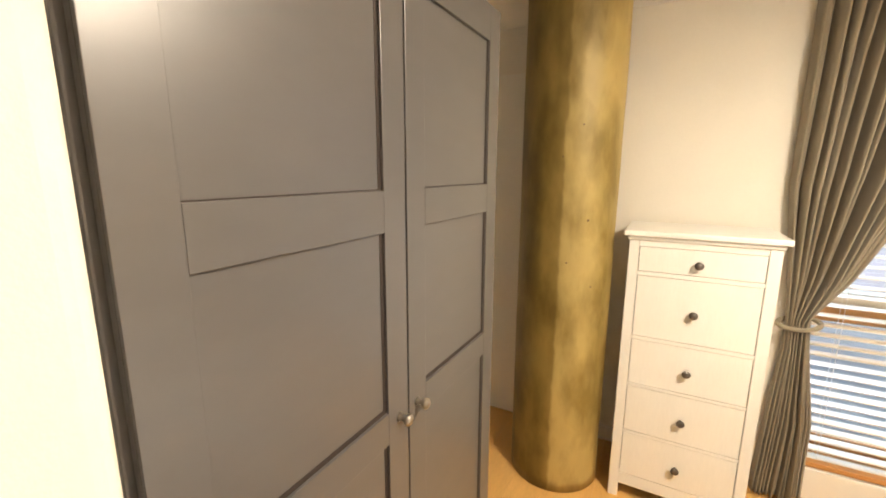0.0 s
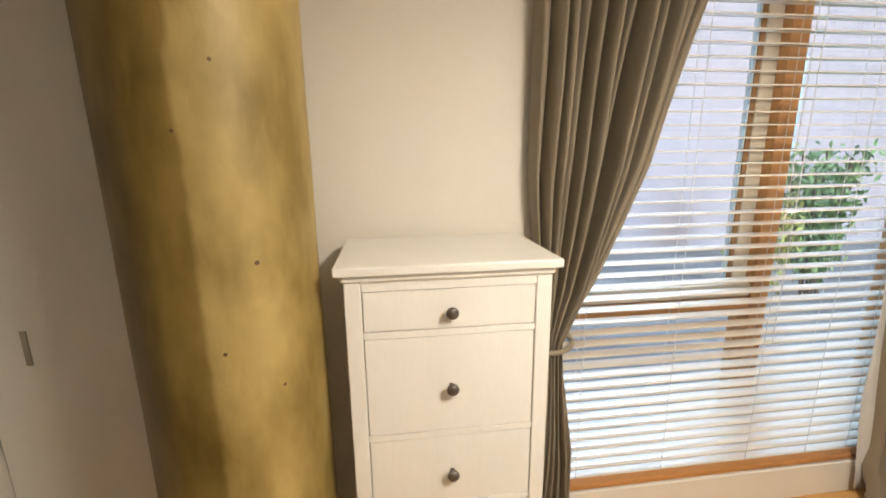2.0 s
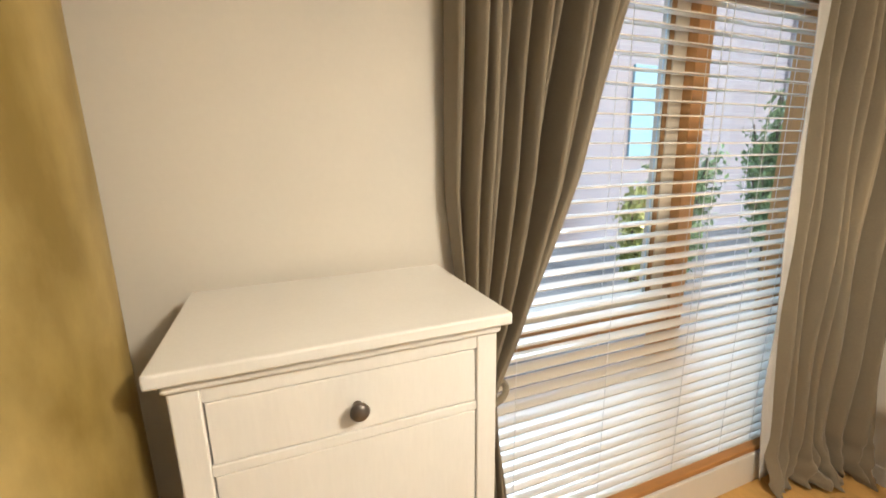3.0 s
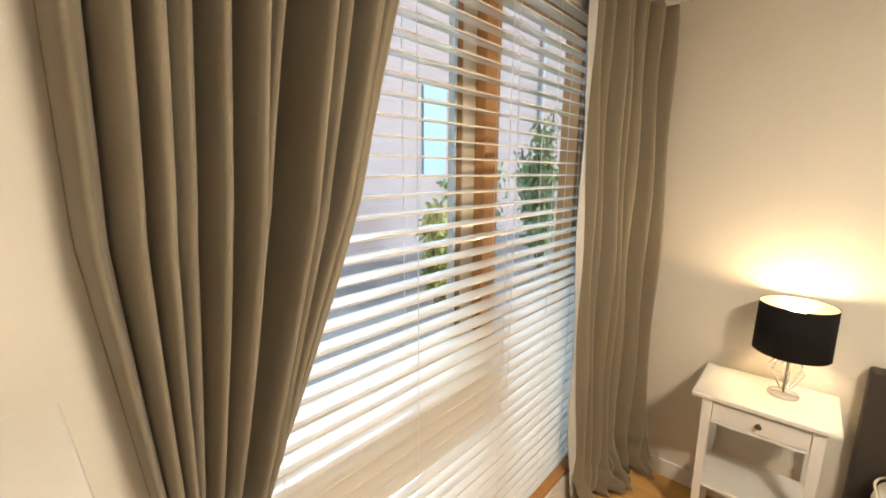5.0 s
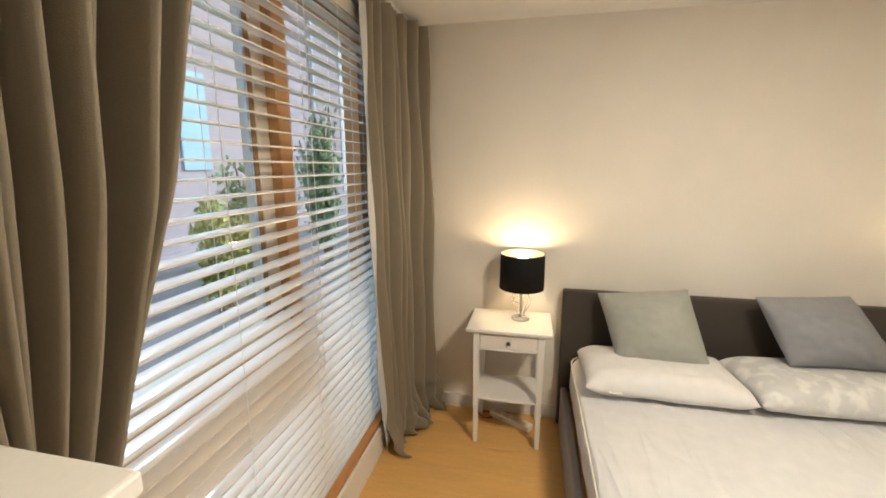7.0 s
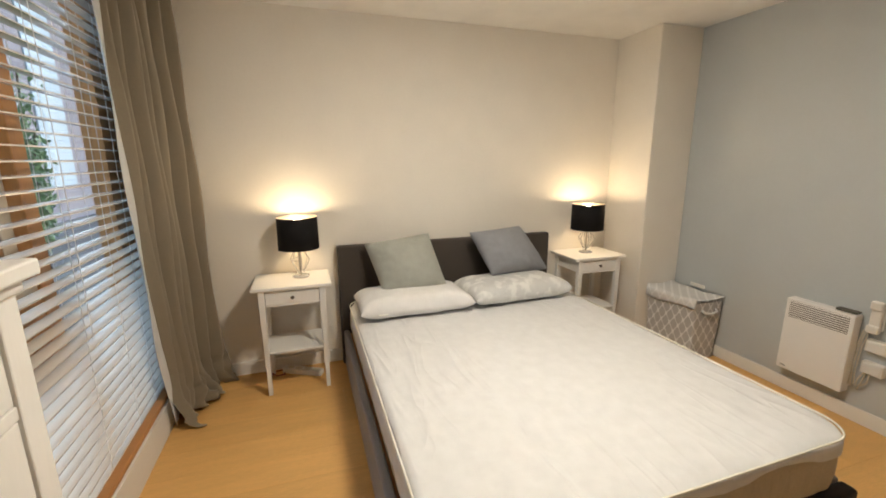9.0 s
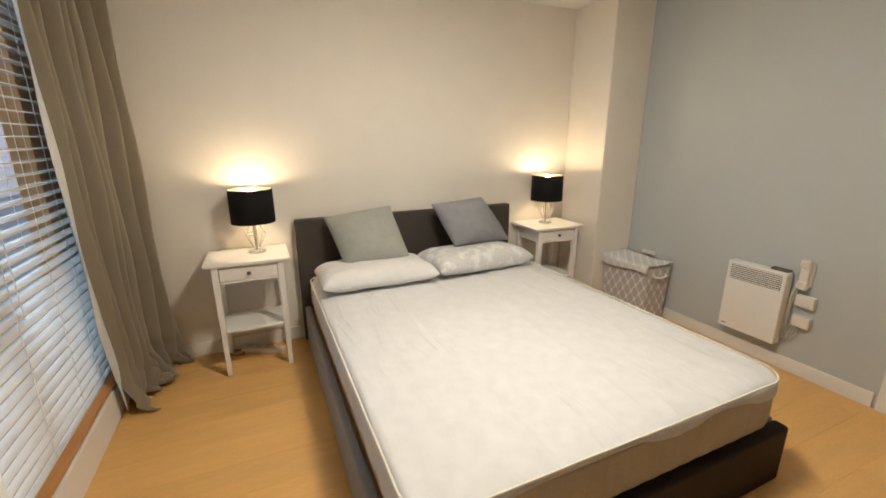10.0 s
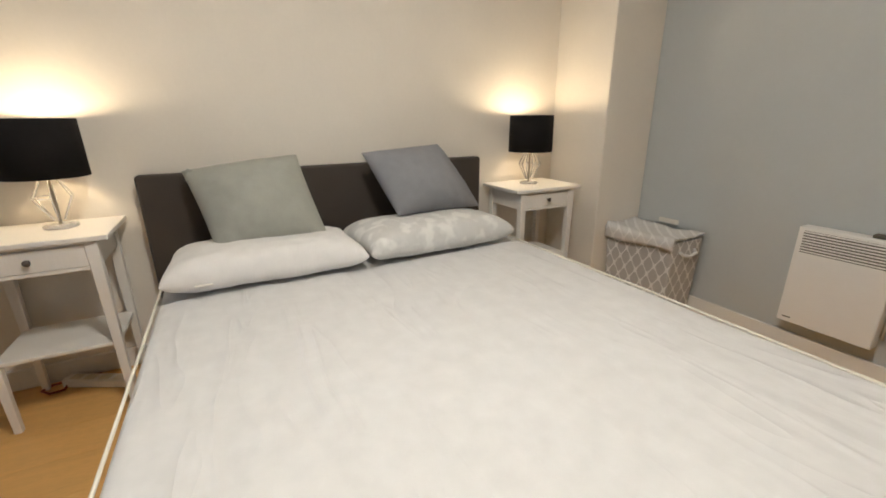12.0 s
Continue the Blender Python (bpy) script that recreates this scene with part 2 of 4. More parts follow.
def creased(m):
    """Long slack creases and short puckers pressed into a cloth, stronger in patches."""
    n, l = m.node_tree.nodes, m.node_tree.links
    co = n.new("ShaderNodeTexCoord")

    def field(scale, stretch, detail, twist):
        mp = n.new("ShaderNodeMapping")
        mp.inputs["Scale"].default_value = stretch
        mp.inputs["Rotation"].default_value = (0, 0, radians(twist))
        l.new(co.outputs["Object"], mp.inputs[0])
        t = n.new("ShaderNodeTexNoise")
        t.inputs["Scale"].default_value, t.inputs["Detail"].default_value, t.inputs["Distortion"].default_value = scale, detail, 0.6
        l.new(mp.outputs[0], t.inputs["Vector"])
        return t.outputs["Fac"]

    def op(kind, a, c):
        t = n.new("ShaderNodeMath")
        t.operation = kind
        for i, v in enumerate((a, c)):
            if isinstance(v, (int, float)):
                t.inputs[i].default_value = v
            else:
                l.new(v, t.inputs[i])
        return t.outputs[0]

    ridge = op("POWER", op("SUBTRACT", 1.0, op("MINIMUM", 1.0, op("ABSOLUTE", op("MULTIPLY", op("SUBTRACT", field(6.5, (0.34, 1.5, 1), 1.5, 12), 0.5), 4.0), 0))), 3.0)
    pucker = field(20, (0.4, 1, 1), 2, -14)
    patch = op("MAXIMUM", op("MULTIPLY", op("SUBTRACT", field(2.2, (1, 1, 1), 2, 0), 0.36), 3.2), 0.12)
    height = op("MULTIPLY", op("ADD", ridge, op("MULTIPLY", pucker, 0.45)), patch)
    bn = n.new("ShaderNodeBump")
    bn.inputs["Strength"].default_value, bn.inputs["Distance"].default_value = 0.38, 0.014
    l.new(height, bn.inputs["Height"])
    l.new(bn.outputs[0], n["Principled BSDF"].inputs["Normal"])


creased(M_BEDSHEET)


# ---- mesh helpers ----
def absorb(bm, other):
    me = bpy.data.meshes.new("tmp")
    other.to_mesh(me)
    other.free()
    bm.from_mesh(me)
    bpy.data.meshes.remove(me)


def box(x0, x1, y0, y1, z0, z1, bevel=0.0, seg=2, bm=None):
    b = bmesh.new()
    bmesh.ops.create_cube(b, size=1)
    for v in b.verts:
        v.co = Vector((x0 + (v.co.x + 0.5) * (x1 - x0), y0 + (v.co.y + 0.5) * (y1 - y0), z0 + (v.co.z + 0.5) * (z1 - z0)))
    if bevel:
        bmesh.ops.bevel(b, geom=b.edges[:], offset=bevel, segments=seg, profile=0.5, affect="EDGES")
    if bm is None:
        return b
    absorb(bm, b)
    return bm


def lathe(profile, steps=32, bm=None, at=(0, 0, 0), axis="z", caps=True):
    """Turns (radius, height) pairs about an axis."""
    b = bm or bmesh.new()
    rings = []
    for r, h in profile:
        ring = []
        for i in range(steps):
            a = 2 * math.pi * i / steps
            p = Vector((r * math.cos(a), r * math.sin(a), h))
            if axis == "y":
                p = Vector((p.x, -p.z, p.y))
            elif axis == "x":
                p = Vector((-p.z, p.x, p.y))
            ring.append(b.verts.new(p + Vector(at)))
        rings.append(ring)
    for a, c in zip(rings, rings[1:]):
        for i in range(steps):
            b.faces.new((a[i], a[(i + 1) % steps], c[(i + 1) % steps], c[i]))
    for ring, r in ((rings[0], profile[0][0]), (rings[-1], profile[-1][0])):
        if caps and r > 1e-5:
            b.faces.new(ring)
    bmesh.ops.remove_doubles(b, verts=b.verts[:], dist=1e-6)
    bmesh.ops.recalc_face_normals(b, faces=b.faces[:])
    return b


def rod(points, radius, bm=None, steps=8):
    """A round bar along a line of points."""
    b = bm or bmesh.new()
    pts = [Vector(p) for p in points]
    rings = []
    for i, p in enumerate(pts):
        d = (pts[min(i + 1, len(pts) - 1)] - pts[max(i - 1, 0)]).normalized()
        side = d.cross(Vector((0.3, 0.2, 1)) if abs(d.z) < 0.9 else Vector((1, 0.1, 0))).normalized()
        up = d.cross(side)
        rings.append([b.verts.new(p + radius * (math.cos(2 * math.pi * k / steps) * side + math.sin(2 * math.pi * k / steps) * up)) for k in range(steps)])
    for a, c in zip(rings, rings[1:]):
        for k in range(steps):
            b.faces.new((a[k], a[(k + 1) % steps], c[(k + 1) % steps], c[k]))
    b.faces.new(rings[0])
    b.faces.new(rings[-1][::-1])
    bmesh.ops.recalc_face_normals(b, faces=b.faces[:])
    return b


def taper(x0, x1, y0, y1, z0, z1, foot, bevel=0.003):
    """A square leg from (x0..x1, y0..y1) at the top z1 down to a foot shrunk towards its middle."""
    b = box(x0, x1, y0, y1, z0, z1, bevel)
    cx, cy = (x0 + x1) / 2, (y0 + y1) / 2
    for v in b.verts:
        k = foot + (1 - foot) * (v.co.z - z0) / (z1 - z0)
        v.co.x, v.co.y = cx + (v.co.x - cx) * k, cy + (v.co.y - cy) * k
    return b


def finish(bm, name, material, smooth=False):
    me = bpy.data.meshes.new(name)
    bm.to_mesh(me)
    bm.free()
    me.materials.append(material)
    if smooth:
        me.shade_smooth()
    return me


def part(name, bm, material, parent, label="", smooth=False):
    ob = new(name, finish(bm, name, material, smooth))
    ob.parent = parent
    return tagged(ob, label)


def thing(name, at, label, category, group=""):
    ob = new(name)
    ob.empty_display_size = 0.1
    ob.matrix_basis = at if isinstance(at, Matrix) else pose(*at)
    return tagged(ob, label, category, group)


def structure(name, bm, material, label="", smooth=False):
    return tagged(new(name, finish(bm, name, material, smooth)), label, name.split("_")[0], kind="structure")


# ---- the room ----
CEIL, SOUTH, WALL, WEST = 2.35, -3.56, 0.05, -4.0
WX0, WX1, WZ0, WZ1 = -2.08, -0.12, 0.17, 2.28

b = box(WEST - 0.2, WX0, WALL, WALL + 0.3, 0, CEIL)
box(WX1, 0.2, WALL, WALL + 0.3, 0, CEIL, bm=b)
box(WX0, WX1, WALL, WALL + 0.3, 0, WZ0, bm=b)
box(WX0, WX1, WALL, WALL + 0.3, WZ1, CEIL, bm=b)
structure("wall_north", b, M_WALL, "cream painted wall with a tall window opening")
structure("wall_east", box(0, 0.2, SOUTH - 0.2, WALL, 0, CEIL), M_WALL, "cream painted wall behind the bed")
structure("wall_pilaster", box(-0.43, -0.001, SOUTH + 0.001, -3.18, 0.001, CEIL - 0.001, 0.006), M_WALL, "white painted boxed pillar in the corner")
DX0, DX1 = -2.97, -2.17
b = box(DX1, 0, SOUTH - 0.2, SOUTH, 0, CEIL)
box(WEST - 0.2, DX0, SOUTH - 0.2, SOUTH, 0, CEIL, bm=b)
box(DX0, DX1, SOUTH - 0.2, SOUTH, 2.04, CEIL, bm=b)
structure("wall_south", b, M_GREY, "blue grey painted wall with a doorway")
structure("wall_west", box(WEST - 0.2, WEST, SOUTH, WALL, 0, CEIL), M_WALL, "cream painted wall behind the wardrobe")
structure("wall_nib", box(WEST + 0.001, -2.95, -2.40, -2.225, 0.001, CEIL - 0.001, 0.02, 4), M_WALL, "short white wall beside the wardrobe with rounded corners")
structure("ceiling", box(WEST - 0.2, 0.2, SOUTH - 0.2, WALL + 0.3, CEIL, CEIL + 0.15), M_CEIL, "white painted flat ceiling")
FLOOR = structure("floor", box(WEST - 0.2, 0.2, SOUTH - 0.2, WALL + 0.3, -0.12, -0.010), M_UNDER, "light oak laminate floor")

for name, dims in (("baseboard_east", (-0.014, -0.0005, -3.18, WALL, 0.0, 0.092)), ("baseboard_south", (-2.085, -0.43, SOUTH + 0.0005, SOUTH + 0.014, 0.0, 0.085)),
                   ("baseboard_pilaster", (-0.445, -0.431, SOUTH + 0.014, -3.18, 0.0, 0.085)), ("baseboard_north", (-3.3, WX0, WALL - 0.014, WALL - 0.0005, 0.0, 0.092))):
    structure(name, box(*dims, 0.004), M_TRIM, "white painted skirting board")

door = tagged(new("door_1"), "closed white panelled room door", "door", kind="structure")
part("door_leaf", box(DX0 + 0.03, DX1 - 0.03, SOUTH - 0.07, SOUTH - 0.03, 0.005, 2.01, 0.003), M_TRIM, door)
for i, (a, c, d, e) in enumerate(((DX1, DX1 + 0.07, 0, 2.11), (DX0 - 0.07, DX0, 0, 2.11), (DX0, DX1, 2.04, 2.11))):
    part("architrave", box(a, c, SOUTH, SOUTH + 0.018, d, e, 0.004), M_TRIM, door)
part("door_lining", box(DX0, DX0 + 0.028, SOUTH - 0.19, SOUTH, 0, 2.04, 0.002), M_TRIM, door)
part("door_lining", box(DX1 - 0.028, DX1, SOUTH - 0.19, SOUTH, 0, 2.04, 0.002), M_TRIM, door)
part("door_handle", rod([(DX0 + 0.09, SOUTH - 0.03, 1.0), (DX0 + 0.09, SOUTH + 0.02, 1.0), (DX0 + 0.2, SOUTH + 0.025, 1.0)], 0.009), M_STEEL, door, "pewter lever handle", True)

slide = tagged(new("door_2"), "white flush sliding door with a recessed pull", "door", kind="structure")
part("door_leaf", box(-3.99, -3.36, WALL - 0.02, WALL - 0.001, 0.012, 2.10, 0.004), M_TRIM, slide)
b = box(-3.853, -3.833, WALL - 0.0235, WALL - 0.019, 0.915, 1.035, 0.002)
part("pull", b, M_STEEL, slide, "dark metal recessed pull")

light = thing("ceiling_light", (-1.75, -1.58, CEIL), "round flush ceiling light with an opal diffuser", "ceiling light")
part("base", lathe([(0.20, -0.02), (0.20, 0.0), (0.0, 0.0)], 40), M_TRIM, light)
part("diffuser", lathe([(0.0, -0.058), (0.1, -0.055), (0.17, -0.042), (0.185, -0.02), (0.0, -0.02)], 40), M_OPAL, light, "glowing opal diffuser", True)

# ---- window, blind and curtains ----
win = tagged(new("window_1"), "tall orange wood framed window with a fixed pane", "window", kind="structure")
FY0, FY1 = 0.19, 0.28
b = box(WX1 - 0.20, WX1 - 0.001, FY0, FY1, WZ0 + 0.03, WZ1, 0.004)
part("window_frame", b, M_OAK, win)
part("window_frame", box(WX0 + 0.001, WX0 + 0.08, FY0, FY1, WZ0 + 0.03, WZ1, 0.004), M_OAK, win)
part("window_frame", box(WX0 + 0.08, WX1 - 0.2, FY0, FY1, WZ1 - 0.08, WZ1 - 0.001, 0.004), M_OAK, win)
part("window_frame", box(WX0 + 0.08, WX1 - 0.2, FY0, FY1, WZ0 + 0.03, WZ0 + 0.10, 0.004), M_OAK, win)
part("mullion", box(-1.07, -0.985, FY0 - 0.01, FY1 + 0.01, WZ0 + 0.10, WZ1 - 0.08, 0.004), M_OAK, win)
part("transom", box(WX0 + 0.08, -1.07, FY0, FY1, 0.945, 1.005, 0.004), M_SASH, win, "pale painted sash rail")
part("transom_edge", box(WX0 + 0.08, -1.07, FY0 - 0.006, FY1 - 0.02, 0.86, 0.944, 0.003), M_OAK, win)
part("sash_stile", box(-1.141, -1.071, FY0 + 0.03, FY1 + 0.01, 1.005, WZ1 - 0.08, 0.004), M_SASH, win, "pale sash edge")
part("sash_stile", box(-1.166, -1.142, FY0 + 0.032, FY0 + 0.044, 1.005, WZ1 - 0.08, 0.003), M_SEAL, win, "brown sash seal")
part("sash_stile", box(-1.180, -1.167, FY0 + 0.034, FY0 + 0.044, 1.005, WZ1 - 0.08, 0.003), M_PALEFRAME, win, "pale blue outer sash edge")
for x0, x1, z0, z1 in ((WX0 + 0.08, -1.07, 1.005, WZ1 - 0.08), (WX0 + 0.08, -1.07, WZ0 + 0.10, 0.86), (-0.985, WX1 - 0.2, WZ0 + 0.10, WZ1 - 0.08)):
    p = part("pane", box(x0, x1, FY0 + 0.045, FY0 + 0.051, z0, z1), M_GLASS, win)
    p.visible_shadow = False
part("window_sill", box(WX0 + 0.001, WX1 - 0.001, 0.035, FY0 + 0.001, WZ0 + 0.001, WZ0 + 0.026, 0.005), M_OAK, win, "orange wood sill strip")
structure("trim_window", box(WX0 - 0.02, WX1 + 0.02, WALL - 0.022, WALL - 0.001, 0.001, 0.165, 0.004), M_TRIM, "white painted board under the window")

blind = thing("venetian_blind", (-1.1, 0.10, 2.26), "white wooden venetian blind with open slats", "blind")
BX = 0.945
slat_bm = bmesh.new()
half, rows = 0.025, 5
grid = []
for side in (0, 1):
    for i in range(rows):
        s = -1 + 2 * i / (rows - 1)
        zc = 0.0022 * (1 - s * s) + (0.0046 if side else 0)
        grid.append([slat_bm.verts.new((x, s * half, zc)) for x in (-BX, BX)])
for side in (0, rows):
    for i in range(rows - 1):
        slat_bm.faces.new((grid[side + i][0], grid[side + i + 1][0], grid[side + i + 1][1], grid[side + i][1]))
slat_bm.faces.new((grid[0][0], grid[0][1], grid[rows][1], grid[rows][0]))
slat_bm.faces.new((grid[rows - 1][0], grid[rows - 1][1], grid[-1][1], grid[-1][0]))
bmesh.ops.recalc_face_normals(slat_bm, faces=slat_bm.faces[:])
slat_mesh = finish(slat_bm, "slat", M_SLAT)
SLATS, PITCH = 42, 0.0478
for i in range(SLATS):
    s = new("slat", slat_mesh)
    s.parent = blind
    s.matrix_basis = pose(random.uniform(-0.002, 0.002), 0, -0.06 - PITCH * i, 4 + random.uniform(-1.2, 1.2), random.uniform(-0.08, 0.08), 0)
part("headrail", box(-BX, BX, -0.03, 0.03, -0.05, 0.01, 0.003), M_SLAT, blind)
part("bottom_rail", box(-BX, BX, -0.026, 0.026, -0.06 - PITCH * SLATS - 0.012, -0.06 - PITCH * SLATS + 0.006, 0.004), M_SLAT, blind)
for x in (-0.80, -0.40, 0.02, 0.33, 0.55, 0.82):
    for y in (-0.027, 0.027):
        part("ladder_cord", rod([(x, y, -0.03), (x + 0.001, y, -1.0), (x, y, -0.06 - PITCH * SLATS)], 0.0011, steps=5), M_CORD, blind)
part("pull_cord", rod([(0.05, -0.034, -0.04), (0.052, -0.036, -0.8), (0.05, -0.035, -1.5)], 0.0014, steps=6), M_CORD, blind)


def curtain_sheet(left, right, depth, pleats, seed, z1, z0, rows=90, cols=330, puddle=0.0, swell=False):
    """A hanging pleated cloth. left, right: (x, y) by height; depth: fold depth by height."""
    rnd = random.Random(seed)
    phases = [rnd.uniform(0, 6.28) for _ in range(4)]
    bm = bmesh.new()
    net = []

    def wander(u, z):
        return 0.034 * math.sin(9 * u + phases[0]) + 0.018 * math.sin(23 * u + phases[1] + 0.35 * z) + 0.008 * noise.noise(Vector((u * 6, z * 1.3, seed)))

    for j in range(rows + 1):
        z = z1 + (z0 - z1) * j / rows
        lx, ly = left(z)
        rx, ry = right(z)
        d = depth(z)
        line = []
        for i in range(cols + 1):
            u = i / cols
            w = u + wander(u, z) - (1 - u) * wander(0, z) - u * wander(1, z)
            a = 2 * math.pi * pleats * w
            tall = max(0.42, 0.78 + 0.8 * noise.noise(Vector((0.21 * a, 0.35 * z, seed + 5))))
            fold = tall * (0.5 - 0.5 * math.cos(a)) + 0.05 * math.sin(2.1 * a + phases[2] + 0.4 * z)
            ends = 0.3 + 0.85 * u if swell else 1 - 0.72 * max(0.0, (u - 0.68) / 0.32)
            x = lx + (rx - lx) * w - 0.5 * (rx - lx) / (2 * math.pi * pleats) * math.sin(a)
            y = ly + (ry - ly) * u - 1.2 * d * ends * fold
            y += 0.006 * math.sin(7 * z + 11 * u + phases[1])
            zz = z
            if puddle and z < puddle:
                k = (puddle - z) / puddle
                n1 = noise.noise(Vector((u * 7, z * 9, seed)))
                x += -0.05 * k * math.sin(6 * u + 1) + 0.05 * k * n1
                y -= k * k * (0.05 + 0.045 * math.sin(13 * u + phases[0])) + 0.05 * k * noise.noise(Vector((u * 14, z * 16, seed + 2)))
                zz = max(0.008 + 0.004 * math.sin(31 * u), z + 0.05 * k * n1 + 0.03 * k * noise.noise(Vector((u * 16, z * 20, seed + 4))) + 0.02 * k)
            line.append(bm.verts.new((x, y, zz)))
        net.append(line)
    for j in range(rows):
        for i in range(cols):
            bm.faces.new((net[j][i], net[j + 1][i], net[j + 1][i + 1], net[j][i + 1]))
    return bm


def ramp(points):
    """A piecewise smooth reading of (height, value) pairs, heights falling."""
    def read(z):
        for (za, va), (zb, vb) in zip(points, points[1:]):
            if z >= zb:
                k = min(1, max(0, (za - z) / (za - zb)))
                return va + (vb - va) * k
        return points[-1][1]
    return read


def thicken(ob, t):
    mod = ob.modifiers.new("cloth", "SOLIDIFY")
    mod.thickness, mod.offset = t, 0
    return ob


TOP = CEIL - 0.045
cl = thing("curtain", (0, 0, 0), "taupe lined curtain tied back beside the chest", "curtain", "window curtains")
lx = ramp(((TOP, -2.175), (1.5, -2.175), (0.90, -2.115), (0.75, -2.115), (0.02, -2.16)))
rx = ramp(((TOP, -1.495), (2.03, -1.585), (1.54, -1.725), (1.1, -1.905), (0.90, -2.025), (0.75, -2.01), (0.4, -1.96), (0.02, -1.95)))
dp = ramp(((TOP, 0.13), (1.5, 0.125), (0.92, 0.06), (0.8, 0.06), (0.02, 0.08)))
thicken(part("cloth", curtain_sheet(lambda z: (lx(z), 0.015), lambda z: (rx(z), 0.02), dp, 14, 3, TOP, 0.015), M_CURTAIN, cl, smooth=True), 0.004)
b = bmesh.new()
ring = [(-2.07 + 0.075 * math.cos(a), -0.012 + 0.05 * math.sin(a), 0.885 + 0.018 * math.sin(a + 0.6)) for a in [2 * math.pi * i / 28 for i in range(29)]]
part("tieback", rod(ring, 0.011), M_CURTAIN, cl, smooth=True)
cr = thing("curtain", (0, 0, 0), "taupe lined curtain puddling on the floor by the bedside table", "curtain", "window curtains")
lx2 = ramp(((TOP, -0.60), (1.5, -0.585), (0.5, -0.54), (0.02, -0.53)))
ly2 = ramp(((TOP, 0.035), (0.5, 0.03), (0.02, 0.0)))
dp2 = ramp(((TOP, 0.095), (1.5, 0.11), (0.3, 0.12), (0.0, 0.11)))
thicken(part("cloth", curtain_sheet(lambda z: (lx2(z), ly2(z)), lambda z: (-0.05, -0.045), dp2, 11, 8, TOP, 0.0, rows=110, puddle=0.26, swell=True), M_CURTAIN, cr, smooth=True), 0.004)
thicken(part("lining", curtain_sheet(lambda z: (lx2(z) - 0.05, ly2(z) - 0.012), lambda z: (lx2(z) + 0.10, ly2(z) + 0.028), lambda z: 0.012, 1.5, 5, TOP, 0.05, rows=50, cols=40), M_LINING, cr, "pale lining", True), 0.003)
rail = thing("curtain_rail", (0, 0, 0), "slim white ceiling-mounted curtain rail", "curtain rail")
part("track", box(-2.18, -0.03, -0.03, 0.005, CEIL - 0.035, CEIL - 0.001, 0.004), M_TRIM, rail)

# ---- wardrobe and column ----
ward = thing("wardrobe", (-3.13, -2.155, 0), "tall grey-brown lacquered wardrobe with two panelled doors", "wardrobe")
WH = 2.03
part("carcass", box(-0.60, -0.022, 0.0, 1.075, 0.0, WH, 0.003), M_WARD, ward)


def ward_door(y0, y1, hinge_left):
    d = part("door", box(-0.020, -0.008, y0, y1, 0.04, WH - 0.01), M_WARD, ward)
    st = 0.075
    bars = [(y0, y0 + st, 0.04, WH - 0.01), (y1 - st, y1, 0.04, WH - 0.01)]
    rails = ((0.04, 0.14), (0.965, 1.04), (1.435, 1.52), (WH - 0.105, WH - 0.01))
    for a, c, e, f in bars:
        part("stile", box(-0.008, 0.0, a, c, e, f, 0.0012), M_WARD, d)
    for e, f in rails:
        part("rail", box(-0.008, 0.0, y0 + st, y1 - st, e, f, 0.0012), M_WARD, d)
    # flat dark strips paint the recess shade at each panel's far and lower edge
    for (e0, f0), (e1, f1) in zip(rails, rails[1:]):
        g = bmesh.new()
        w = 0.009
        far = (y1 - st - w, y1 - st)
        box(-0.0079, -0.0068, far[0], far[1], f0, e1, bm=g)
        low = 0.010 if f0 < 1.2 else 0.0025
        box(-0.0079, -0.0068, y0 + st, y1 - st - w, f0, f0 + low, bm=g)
        part("panel_gap", g, M_PANEL_SHADE, d, "dark strips painted as shade along two panel edges")
    hy = y1 - 0.035 if hinge_left else y0 + 0.035
    part("handle", lathe([(0.011, 0), (0.007, 0.004), (0.006, 0.014), (0.013, 0.020), (0.014, 0.027), (0.009, 0.032), (0.0, 0.033)], 20, at=(0.0, hy, 1.01), axis="x"), M_STEEL, d, "small pewter knob", True)
    return d


def flip_x(ob):
    for v in ob.data.vertices:
        v.co.x = -v.co.x
    ob.data.flip_normals()


d1 = ward_door(0.01, 0.545, True)
d2 = ward_door(0.551, 1.068, False)
for d in (d1, d2):
    for c in d.children:
        if c.name.startswith("handle"):
            flip_x(c)

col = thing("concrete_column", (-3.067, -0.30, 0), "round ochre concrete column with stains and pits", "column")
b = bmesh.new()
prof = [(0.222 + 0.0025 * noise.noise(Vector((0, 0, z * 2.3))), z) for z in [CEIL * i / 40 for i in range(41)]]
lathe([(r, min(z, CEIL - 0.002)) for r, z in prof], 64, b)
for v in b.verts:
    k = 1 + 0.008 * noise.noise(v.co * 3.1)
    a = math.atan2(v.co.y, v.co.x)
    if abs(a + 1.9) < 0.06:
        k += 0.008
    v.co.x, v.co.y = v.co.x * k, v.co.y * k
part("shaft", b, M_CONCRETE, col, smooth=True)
for a, z, r in ((-1.15, 1.75, 0.0045), (-0.95, 1.35, 0.0055), (-1.32, 1.16, 0.005), (-1.5, 1.62, 0.004), (-0.8, 1.05, 0.005)):
    part("pit", lathe([(r, 0), (r * 0.8, 0.001), (0, 0.0015)], 10, at=(0, 0, 0), axis="y"), M_DARKWOOD, col, "small dark pit").matrix_basis = \
        pose(0.2215 * math.cos(a), 0.2215 * math.sin(a), z, 0, 0, math.degrees(a) + 90)

